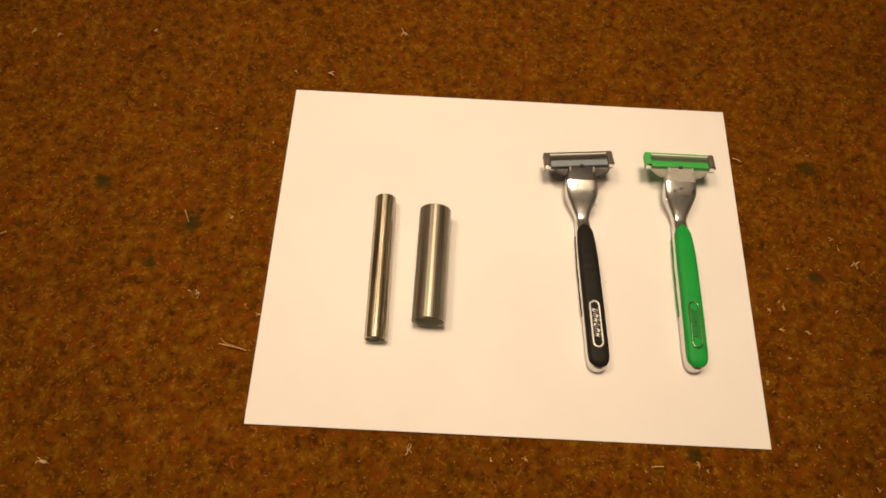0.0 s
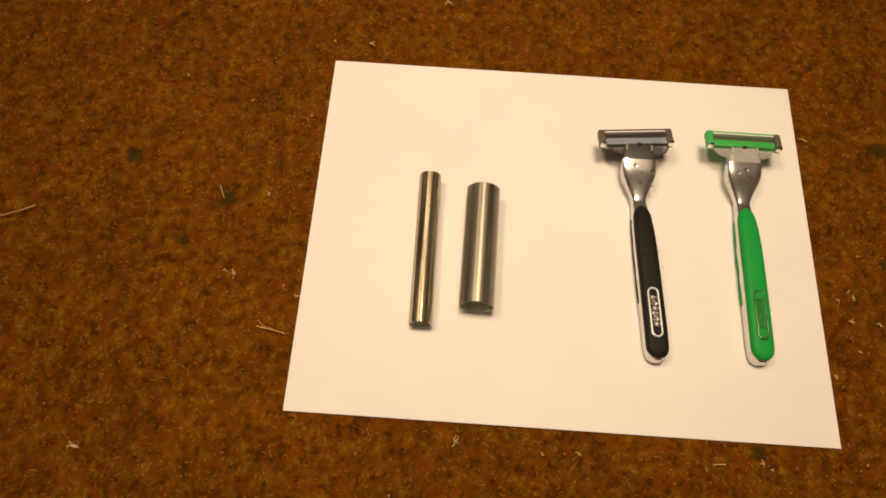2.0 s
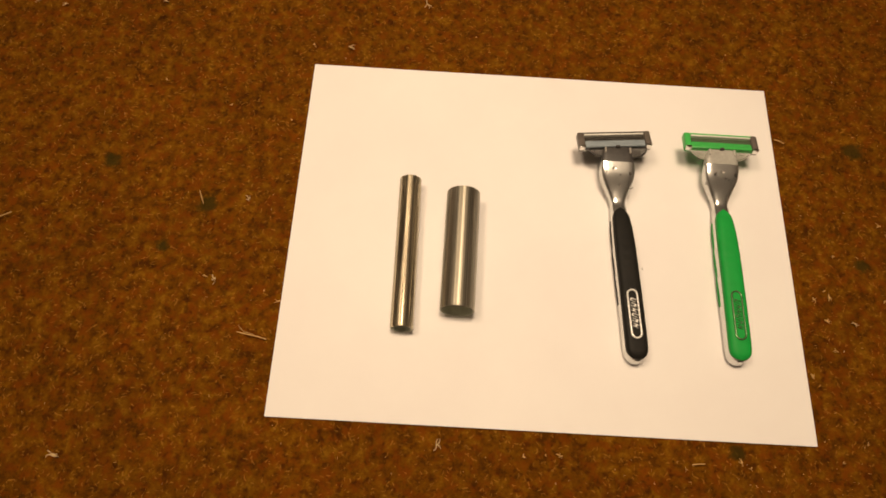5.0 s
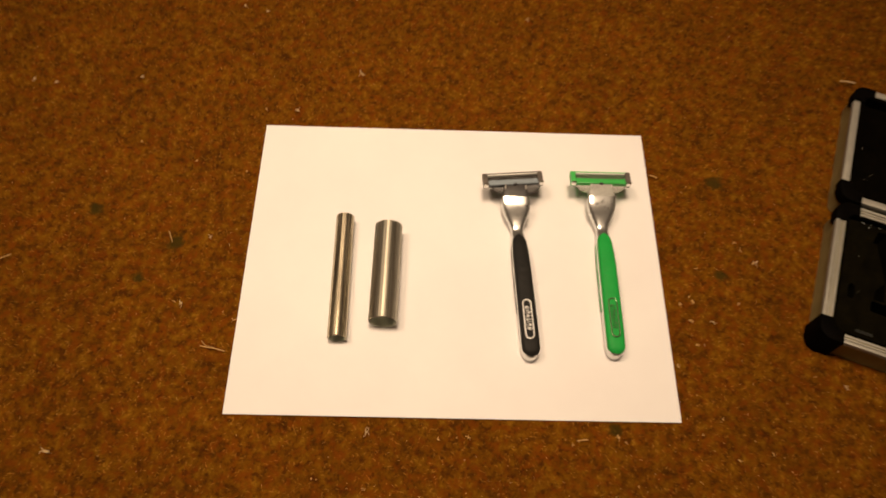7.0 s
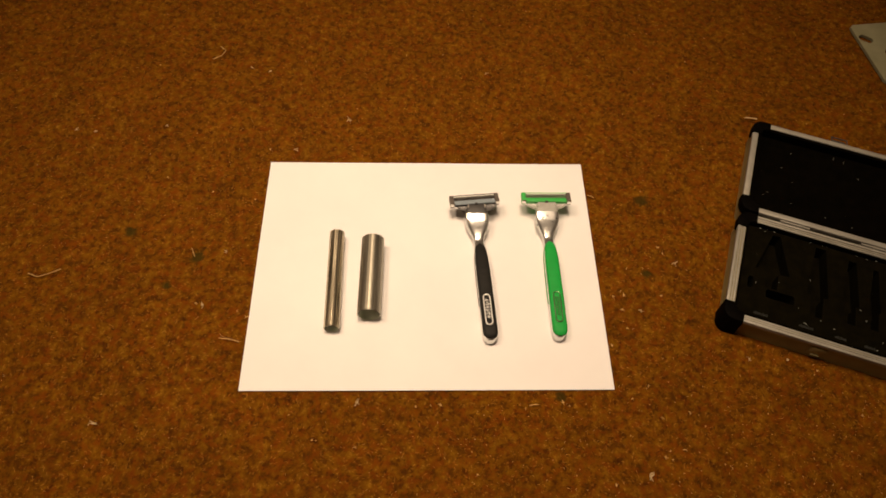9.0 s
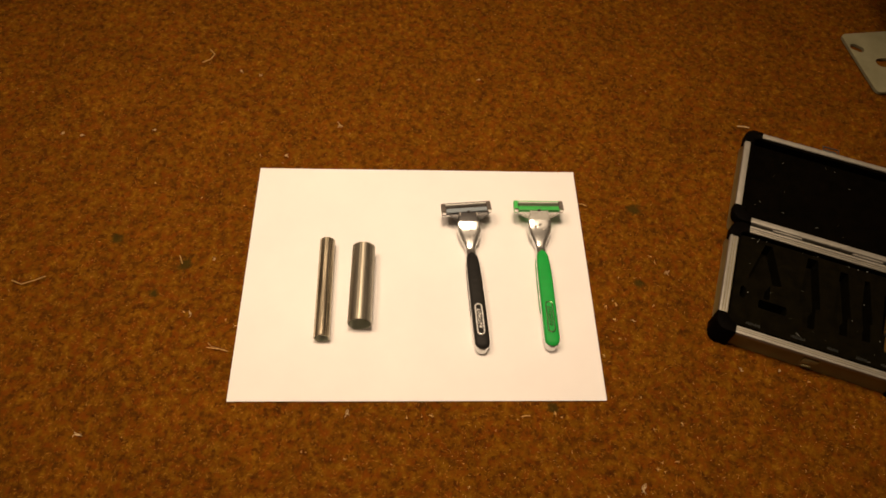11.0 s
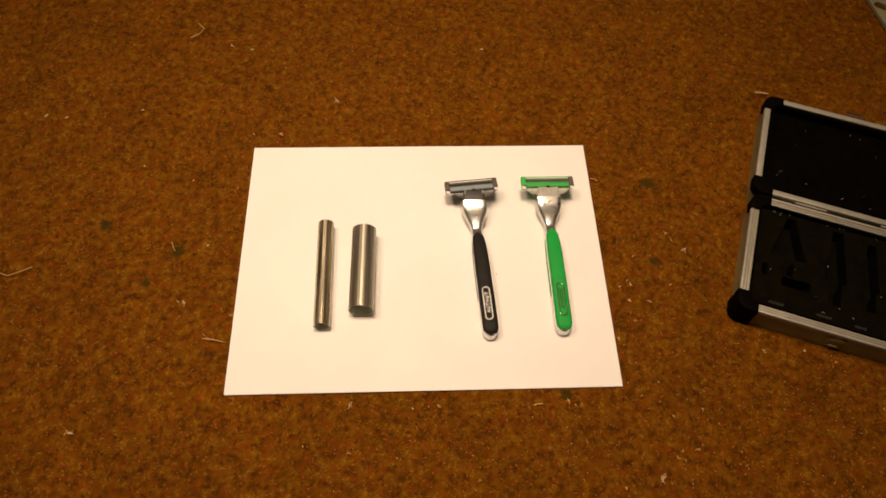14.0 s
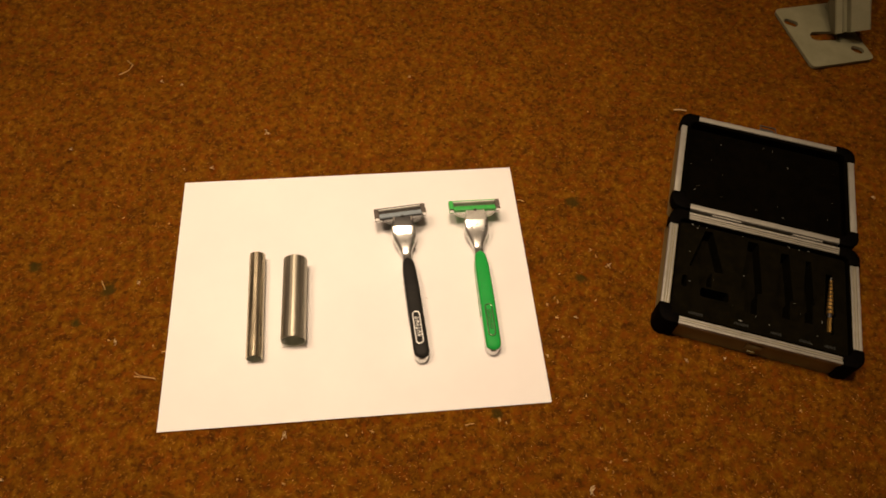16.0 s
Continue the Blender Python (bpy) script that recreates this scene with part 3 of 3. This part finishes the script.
    head = part("cartridge", moved(box_bm(-0.0196, 0.0196, -0.0046, 0.0048, -0.0022, 0.0002, 0.0007), hm), frame_mat, root, "wide cartridge tray")
    part("top_rail", moved(box_bm(-0.0190, 0.0190, 0.0036, 0.0050, -0.0005, 0.0019, 0.0005), hm), frame_mat, head)
    part("glide_strip", moved(box_bm(-0.0172, 0.0172, 0.0027, 0.0037, 0.0, 0.0022, 0.0003), hm), strip_mat, head, "pale glide strip")
    for k in range(3):
        part("blade", moved(box_bm(-0.0170, 0.0170, -0.0004 + 0.0010 * k, 0.0001 + 0.0010 * k, 0.0002, 0.0012), hm), blade_mat, head, "thin steel blade")
    guard = [box_bm(-0.0172, 0.0172, -0.0046, -0.0006, -0.0002, 0.0014, 0.0005)]
    for k in range(4):
        guard.append(box_bm(-0.0168, 0.0168, -0.0040 + 0.0009 * k, -0.0036 + 0.0009 * k, 0.0011, 0.00155))
    part("guard_strip", moved(merge(*guard), hm), guard_mat, head, "ribbed rubber guard strip")
    for s, cm in zip((-1, 1), cap_mats):
        x0, x1 = sorted((s * 0.0172, s * 0.0210))
        cap = part("end_cap", moved(box_bm(x0, x1, -0.0050, 0.0052, -0.0028, 0.0022, 0.0010, 3), hm), cm, head)
        xa, xb = sorted((s * 0.0174, s * 0.0207))
        part("clip", moved(box_bm(xa, xb, -0.0053, -0.0038, -0.0010, 0.0023, 0.0003), hm), BRIGHT, cap, "bright metal clip")
    return root


razor(pose(0.0448, 0.0010, TOP), "black", BLACK_RUBBER, CHROME, DARK_PLASTIC, SMOKE_PLASTIC, DARK_PLASTIC, BLUE_GREY, (CAP_PLASTIC, CAP_PLASTIC), WHITE_SILVER, WHITE_SILVER, BLACK_RUBBER, PALE_STRIP, BLADE, 5.4, -0.0012,
      lambda y: 0.0032 - (y + 0.072) * 0.058, SMOKE_CLEAR,
      ((-0.0024, 0.0368, 0.0012), (-0.0066, 0.0352, 0.0011), (0.0068, 0.0346, 0.0013), (0.0004, 0.0282, 0.0008), (0.0072, 0.0274, 0.0011), (0.0010, 0.0332, 0.0007)), "black and silver cartridge razor lying on white paper")
razor(pose(0.1019, 0.0034, TOP), "green", GREEN_RUBBER, CHROME, PALE_CONNECTOR, CLEAR_GREY, GREEN_PLASTIC, GREEN_PLASTIC, (GREEN_PLASTIC, CAP_PLASTIC), GREEN_CHROME, GREEN_MARK, GREEN_RUBBER, PALE_STRIP, PALE_BLADE, 0.0, 0.0,
      lambda y: -0.0003 - (y + 0.072) * 0.006, MILK_CLEAR,
      ((0.0000, 0.0362, 0.0012), (-0.0036, 0.0346, 0.0012), (0.0074, 0.0352, 0.0014), (-0.0086, 0.0300, 0.0009), (0.0020, 0.0325, 0.0007), (0.0040, 0.0318, 0.0008)), "bright green and silver cartridge razor lying on white paper")


# ---- the open drill case ----
def step_pocket(x, y0, y1, w0, w1, shank):
    """The outline of a pocket for a step drill: cone up, shank down."""
    n = 5
    left, right = [], []
    ys = y0 + (y1 - y0) * 0.30
    for k in range(n + 1):
        u = k / n
        wy = w0 + (w1 - w0) * u
        right.append((x + wy, ys + (y1 - ys) * u))
        left.append((x - wy, ys + (y1 - ys) * u))
    return [(x - shank, y0), (x + shank, y0), (x + shank, ys - 0.0008), *right, *reversed(left), (x - shank, ys - 0.0008)]


def half_case(name, root, y0, depth_mat_label):
    """One half: a hollow tray with trim strips on its rim and black corner pieces."""
    W, D, H = CASE_W, CASE_D, CASE_H
    z0 = -0.002
    outer = rounded(0.0015, W - 0.0015, y0 + 0.0015, y0 + D - 0.0015, 0.006)
    inner = rounded(0.0075, W - 0.0075, y0 + 0.0075, y0 + D - 0.0075, 0.004)
    tray = part(name, plate_bm(outer, [inner], z0, H - 0.0008, [z0 + 0.003]), CASE_PANEL, root, depth_mat_label)
    inset = rounded(0.0083, W - 0.0083, y0 + 0.0083, y0 + D - 0.0083, 0.0034)
    brim = rounded(0.0052, W - 0.0052, y0 + 0.0052, y0 + D - 0.0052, 0.005) if name == "lid" else rounded(0.0067, W - 0.0067, y0 + 0.0067, y0 + D - 0.0067, 0.0045)
    part("lining", plate_bm(brim, [inset], z0 + 0.0034, H - 0.0004), FELT, tray, "black felt edge lining")
    c = 0.0140
    ridges = ((0.0, 0.0022), (0.0027, 0.0041), (0.0046, 0.0064)) if name == "base" else ((0.0, 0.0049),)
    for side in ("front", "back", "left", "right"):
        pieces = []
        for a, b in ridges:
            z = H + (0.0004 if a == 0 else 0.0)
            if side == "front":
                pieces.append(box_bm(c, W - c, y0 + a, y0 + b, H - 0.0040 if a == 0 else H - 0.002, z, 0.0005))
            elif side == "back":
                pieces.append(box_bm(c, W - c, y0 + D - b, y0 + D - a, H - 0.0040 if a == 0 else H - 0.002, z, 0.0005))
            elif side == "left":
                pieces.append(box_bm(a, b, y0 + c, y0 + D - c, H - 0.0040 if a == 0 else H - 0.002, z, 0.0005))
            else:
                pieces.append(box_bm(W - b, W - a, y0 + c, y0 + D - c, H - 0.0040 if a == 0 else H - 0.002, z, 0.0005))
        part("trim", merge(*pieces), ALUMINIUM, tray, "grooved aluminium edge trim")
    for sx in (0, 1):
        for sy in (0, 1):
            x0, x1 = (-0.0010, c + 0.0008) if sx == 0 else (W - c - 0.0008, W + 0.0010)
            ya, yb = (y0 - 0.0010, y0 + c + 0.0008) if sy == 0 else (y0 + D - c - 0.0008, y0 + D + 0.0010)
            block = []
            r = 0.0090
            for k in range(7):
                a = radians(90 * k / 6)
                block.append((r * (1 - math.cos(a)), r * (1 - math.sin(a))))
            w = 0.0090
            pts = [(0, c + 0.0018), *[(p, q) for p, q in block], (c + 0.0018, 0), (c + 0.0018, w), (w + 0.003, w), (w, w + 0.003), (w, c + 0.0018)]
            pts = [((x0 + p) if sx == 0 else (x1 - p), (ya + q) if sy == 0 else (yb - q)) for p, q in pts]
            bm = plate_bm(pts, [], z0 if name == "base" and sy == 0 else H - 0.0075, H + 0.0012)
            bmesh.ops.recalc_face_normals(bm, faces=bm.faces[:])
            rim = [e for e in bm.edges if len(e.link_faces) == 2 and e.calc_face_angle(0) > 1.0 and e.verts[0].co.z > H and e.verts[1].co.z > H]
            bmesh.ops.bevel(bm, geom=rim, offset=0.0010, segments=2, affect="EDGES", profile=0.5)
            part("corner_piece", bm, BLACK_CORNER, tray, "rounded black plastic corner")
    return tray


def drill_case():
    root = empty("drill_case", CASE_POSE, "small open aluminium-edged drill case with black foam lying on carpet", "case")
    W, D, H = CASE_W, CASE_D, CASE_H
    base = half_case("base", root, 0.0, "dark case base with side panels")
    lid = half_case("lid", root, 0.109, "dark case lid folded fully open")
    pockets = [step_pocket(0.0330, 0.0400, 0.0930, 0.0135, 0.0030, 0.0050), step_pocket(0.0690, 0.0260, 0.0930, 0.0085, 0.0040, 0.0048),
               step_pocket(0.0945, 0.0290, 0.0890, 0.0068, 0.0030, 0.0042), step_pocket(0.1130, 0.0300, 0.0870, 0.0045, 0.0020, 0.0030),
               step_pocket(0.1292, 0.0255, 0.0790, 0.0044, 0.0026, 0.0026), rounded(0.0300, 0.0520, 0.0305, 0.0385, 0.0020),
               stadium(0.0170, 0.0410, 0.0110, 0.0042)]
    outline = rounded(0.0086, W - 0.0086, 0.0086, D - 0.0086, 0.0032)
    part("foam_insert", plate_bm(outline, pockets, 0.0020, 0.0160, [0.0030] * len(pockets)), FOAM, base, "black foam insert with cut-out pockets", smooth=False)
    lid_line = rounded(0.0086, W - 0.0086, 0.1176, 0.2054, 0.0032)
    part("foam_lining", plate_bm(lid_line, [], 0.0020, 0.0120), FELT, lid, "flat black foam lining", smooth=False)
    # faint size prints, unreadable, below each pocket
    for x, y, n in ((0.0225, 0.0128, 4), (0.0570, 0.0135, 4), (0.0845, 0.0130, 3), (0.1060, 0.0125, 3), (0.1245, 0.0130, 3)):
        bars = [box_bm(x + 0.0014 * k, x + 0.0014 * k + 0.0009, y - 0.0002 * (k % 3), y + (0.0022 if k % 2 else 0.0017), 0.0160, 0.0162) for k in range(2 * n)]
        part("size_print", merge(*bars), PALE_MARK, base)
    for x in (0.0330, 0.0985):
        leaf = merge(box_bm(x, x + 0.0240, 0.1062, 0.1066, H - 0.0040, H - 0.0006), box_bm(x, x + 0.0240, 0.1074, 0.1078, H - 0.0040, H - 0.0006),
                     sweep_bm([(x, 0.1070, H - 0.0002), (x + 0.0240, 0.1070, H - 0.0002)], 0.0008, 10))
        part("hinge", leaf, ALUMINIUM, root, "thin metal hinge")
    front_latch = merge(box_bm(0.0690, 0.0810, 0.0004, 0.0024, 0.0030, 0.0140, 0.0003), box_bm(0.0720, 0.0780, -0.0004, 0.0010, 0.0020, 0.0045, 0.0004))
    part("latch", front_latch, CASE_PANEL, root, "small dull latch plate")
    lid_latch = merge(box_bm(0.0715, 0.0870, 0.2130, 0.2165, 0.0050, 0.0165, 0.0006), box_bm(0.0735, 0.0850, 0.2150, 0.2270, 0.0080, 0.0105, 0.0006), sweep_bm([(0.0725, 0.2150, 0.0130), (0.0725, 0.2290, 0.0110), (0.0860, 0.2290, 0.0110), (0.0860, 0.2150, 0.0130)], 0.0007, 8))
    part("latch_hook", lid_latch, DARK_PLASTIC, root)
    return root


drill_case()


def step_drill():
    """A stepped cone on a shank, lying in its pocket."""
    root = empty("step_drill", CASE_POSE @ pose(0.1283, 0.0265, 0.0155, 0, 0, -3.0), "gold-coloured step drill bit lying in black foam", "drill bit")
    bm = bmesh.new()
    prof = [(0.0, 0.0165)]
    r, y = 0.0026, 0.0165
    # rings of the grooves, whose shade is put in as a darker steel
    dark = set()
    for k in range(9):
        prof += [(r, y), (r, y + 0.0026), (r - 0.0003, y + 0.0028), (r - 0.0010, y + 0.0029), (r - 0.0010, y + 0.0035)]
        dark |= {len(prof) - 3, len(prof) - 2, len(prof) - 1}
        y += 0.0036
        r -= 0.00018
    prof += [(0.0010, y + 0.0012), (0.0, y + 0.0018)]
    count = 24
    rings = [[bm.verts.new((max(r, 0.00002) * math.cos(math.tau * k / count), yy, max(r, 0.00002) * math.sin(math.tau * k / count))) for k in range(count)] for r, yy in prof]
    for n, (p, q) in enumerate(zip(rings, rings[1:])):
        for k in range(count):
            bm.faces.new((p[k], p[(k + 1) % count], q[(k + 1) % count], q[k])).material_index = 1 if n in dark else 0
    cone = part("stepped_cone", bm, GOLD, root)
    cone.data.materials.append(BLADE)
    part("shank", sweep_bm([(0, 0, 0), (0, 0.0008, 0), (0, 0.0130, 0), (0, 0.0132, 0)], [0.0012, 0.0016, 0.0016, 0.0013], 6), GOLD, root)
    part("shank_collar", sweep_bm([(0, 0.0130, 0), (0, 0.0166, 0)], [0.0012, 0.0018], 16), DARK_PLASTIC, root)
    return root


step_drill()


# ---- the white stand foot ----
def stand_foot():
    root = empty("stand_foot", FOOT_POSE, "off-white enamelled metal stand foot with a drilled base plate", "stand")
    holes = [stadium(0.0085, 0.0640, 0.0150, 0.0090, 48), stadium(0.0335, 0.0395, 0.0290, 0.0130, 82), stadium(0.0585, 0.0150, 0.0130, 0.0090, 48)]
    part("base_plate", plate_bm(rounded(0, 0.0698, 0, 0.0860, 0.0055), holes, -0.0005, 0.0025), WHITE_ENAMEL, root, "flat base plate with three slotted holes")
    profile = [(0.0012, 0.0), (0.0062, 0.0), (0.0072, 0.0010), (0.0082, 0.0075), (0.0120, 0.0080), (0.0135, 0.0010), (0.0145, 0.0), (0.0308, 0.0), (0.0320, 0.0012), (0.0320, 0.0300), (0.0, 0.0300), (0.0, 0.0012)]
    lean = pose(0.0355, 0.0300, 0.0130, -42, 0, 4) @ pose(0, 0, 0, 0, 0, -30)
    part("upright", moved(plate_bm(profile, [], 0.0, 0.42), lean), WHITE_ENAMEL, root, "grooved metal upright leaning back")
    part("upright_web", box_bm(0.0560, 0.0680, 0.0660, 0.0800, 0.0024, 0.0200, 0.0006), WHITE_ENAMEL, root)
    return root


stand_foot()


# ---- lint and straws on the carpet ----
def curl_points(rng, x, y, z, length, curve, steps=5):
    """A short curled line that rises a little and comes down again."""
    a = rng.uniform(0, math.tau)
    turn = rng.choice((-1, 1)) * curve * rng.uniform(0.5, 1.4)
    pts = []
    for k in range(steps + 1):
        u = k / steps
        pts.append((x, y, z + 0.25 * length * math.sin(math.pi * u) * rng.uniform(0.7, 1.2)))
        x, y, a = x + math.cos(a) * length / steps, y + math.sin(a) * length / steps, a + turn / steps
    return pts


def crumb(name, x, y, size, mat, label, seed, z=-0.0003):
    """A wisp of a few short curled fibres."""
    rng = random.Random(seed)
    curls = []
    for k in range(4 + seed % 3):
        length = size * rng.uniform(1.2, 2.8)
        pts = curl_points(rng, rng.uniform(-0.4, 0.4) * size, rng.uniform(-0.4, 0.4) * size, 0, length, 1.3)
        thick = size * rng.uniform(0.12, 0.24)
        curls.append(sweep_bm(pts, [thick * 0.5, thick, thick, thick, thick * 0.8, thick * 0.4], 6))
    ob = tagged(part(name, merge(*curls), mat), label, "lint", "crumbs on the carpet")
    ob.matrix_world = pose(x, y, z)


for i, (x, y) in enumerate(((0.1567, -0.0233), (0.1557, -0.0407), (0.1891, -0.0279), (0.2044, 0.0027), (0.1660, -0.1054), (0.1839, -0.1535), (0.1694, -0.1588), (0.3222, -0.1288), (0.0718, -0.1227), (0.1001, -0.1181), (0.1429, -0.0721), (-0.1820, -0.0349), (-0.1496, -0.0414), (-0.1414, -0.0470), (-0.1489, 0.0662), (-0.1858, 0.0748), (-0.2280, 0.0902), (-0.1417, 0.1230), (0.1503, -0.0287), (0.1577, -0.0570), (0.1519, -0.1149), (-0.0094, -0.1202), (0.0087, -0.1191), (0.1979, 0.0120), (0.1649, -0.0020), (0.1590, -0.0270), (0.1719, -0.1298), (0.0342, -0.1703), (-0.0832, -0.1448), (-0.0525, -0.1496), (0.1935, -0.1259), (0.2987, -0.0929), (0.1740, -0.1604), (0.1949, 0.0189), (0.1308, -0.1780), (0.1733, -0.1547), (0.1045, -0.1206))):
    crumb("fibre_wisp", x, y, 0.00055 + 0.00010 * (i * 7 % 4), GOLD_LINT, "tiny golden curl of fibre on carpet", 100 + i)
for i, (x, y, s) in enumerate(((-0.0738, 0.1606, 0.0016), (-0.1769, -0.0370, 0.0012), (-0.2397, -0.1322, 0.0014), (-0.1662, 0.0128, 0.0011), (-0.2404, 0.1502, 0.0011), (-0.1190, 0.1226, 0.0012),
                               (-0.0532, -0.1175, 0.0015), (0.0596, 0.2228, 0.0011), (0.1557, -0.1722, 0.0017), (0.2062, 0.0025, 0.0014), (-0.1723, 0.2274, 0.0012), (0.4582, 0.0552, 0.0013),
                               (-0.3207, 0.1446, 0.0011), (0.1705, -0.0415, 0.0011), (-0.1531, 0.2230, 0.0011), (0.2479, -0.0844, 0.0011), (0.2791, -0.0844, 0.0010), (-0.3030, 0.1424, 0.0010))):
    crumb("fibre_wisp", x, y, s, LINT, "small pale wisp of lint on carpet", i)


def straw(points, radius, mat, label):
    tagged(part("straw", sweep_bm([(x, y, z + 0.0004) for x, y, z in points], radius, 6), mat), label, "fibre", "straws on the carpet")


straw([(-0.1600, -0.0652, 0), (-0.1550, -0.0664, 0.0008), (-0.1490, -0.0674, 0.001), (-0.1445, -0.0684, 0)], 0.00024, GOLD_LINT, "bent dry straw on carpet beside the paper")
straw([(-0.1598, -0.0618, 0), (-0.1582, -0.0636, 0.001), (-0.1560, -0.0654, 0.001), (-0.1510, -0.0664, 0.0006)], 0.00020, STRAW, "bent dry straw on carpet beside the paper")
straw([(-0.3200, -0.0080, 0), (-0.3110, -0.0120, 0.001), (-0.3010, -0.0080, 0.001), (-0.2950, -0.0040, 0)], 0.00040, STRAW, "long curved straw on carpet")
straw([(0.3055, 0.1668, 0), (0.3110, 0.1656, 0.0008), (0.3170, 0.1650, 0)], 0.0005, LINT, "short pale fibre on carpet near the case")
straw([(-0.2060, 0.2560, 0), (-0.2000, 0.2490, 0.001), (-0.2030, 0.2420, 0.001), (-0.2110, 0.2380, 0)], 0.0004, STRAW, "long curved straw on carpet")
straw([(-0.1935, 0.0150, 0.002), (-0.1900, 0.0070, 0.002)], 0.0003, STRAW, "thin straw lying across dark fluff")
straw([(0.1412, 0.0722, 0.0004), (0.1440, 0.0712, 0.001), (0.1466, 0.0698, 0.0004)], 0.00025, GOLD_LINT, "short straw on carpet at the paper's edge")


straw([(0.0747, -0.1202, 0), (0.0780, -0.1197, 0.0008), (0.0812, -0.1195, 0)], 0.00026, GOLD_LINT, "short straw on carpet at the paper's edge")


def scattered_bits(name, count, spots, size, mat, label, category, seed):
    """Many tiny curled fibres in one mesh; spots gives a place for each."""
    rng = random.Random(seed)
    co, faces = [], []
    for _ in range(count):
        x, y, z = spots(rng)
        length, half = (0.8 + 2.4 * rng.random() ** 2) * size, rng.uniform(0.13, 0.24) * size
        pts = [Vector(p) for p in curl_points(rng, x, y, z, length, 2.2, 4)]
        first = len(co)
        for k, p in enumerate(pts):
            d = pts[min(k + 1, 4)] - pts[max(k - 1, 0)]
            side = Vector((-d.y, d.x, 0)).normalized() * half * (0.5 if k in (0, 4) else 1.0)
            co += [p + side, p + Vector((0, 0, half)), p - side]
        for k in range(4):
            o = first + 3 * k
            faces += [(o, o + 1, o + 4, o + 3), (o + 1, o + 2, o + 5, o + 4)]
    me = bpy.data.meshes.new(name)
    me.from_pydata(co, [], faces)
    me.materials.append(mat)
    return tagged(new(name, me), label, category, kind="stuff")


def on_carpet(rng):
    while True:
        x, y = rng.uniform(-0.46, 0.62), rng.uniform(-0.25, 0.40)
        p = CASE_POSE.inverted() @ Vector((x, y, 0))
        if (abs(x) > PAPER_W / 2 + 0.003 or abs(y) > PAPER_H / 2 + 0.003) and not (-0.004 < p.x < CASE_W + 0.004 and -0.004 < p.y < 0.22):
            return x, y, rng.uniform(-0.0012, 0.0004)


def on_foam(rng):
    if rng.random() < 0.5:
        p = CASE_POSE @ Vector((rng.uniform(0.012, 0.138), rng.uniform(0.120, 0.203), 0.0122))
    else:
        p = CASE_POSE @ Vector((rng.uniform(0.012, 0.138), rng.choice((rng.uniform(0.010, 0.024), rng.uniform(0.024, 0.094), rng.uniform(0.094, 0.097))), 0.0162))
    return p.x, p.y, p.z


def near_sheet(rng):
    while True:
        x, y, z = on_carpet(rng)
        if y < 0.10 - 0.35 * rng.random() and x > -0.15 + 0.35 * rng.random():
            return x, y, z


scattered_bits("carpet_flecks", 150, on_carpet, 0.00060, LINT, "tiny pale curls of lint scattered over carpet", "lint", 5)
# glints of glossy fibre tips, put in as pale golden curls
scattered_bits("glint_curls", 1100, near_sheet, 0.00060, GOLD_LINT, "pale curls standing for glints on carpet fibre tips beside the paper", "lint", 9)
scattered_bits("straw_bits", 1100, on_carpet, 0.00048, GOLD_LINT, "tiny golden fibre ends scattered over carpet", "fibre", 6)
scattered_bits("foam_lint", 42, on_foam, 0.00085, WHITE_LINT, "tiny white specks of lint on black foam", "lint", 7)
crumb("paper_speck", 0.0562, -0.0165, 0.0003, BLACK_CORNER, "tiny dark speck on white paper", 77, TOP + 0.0002)
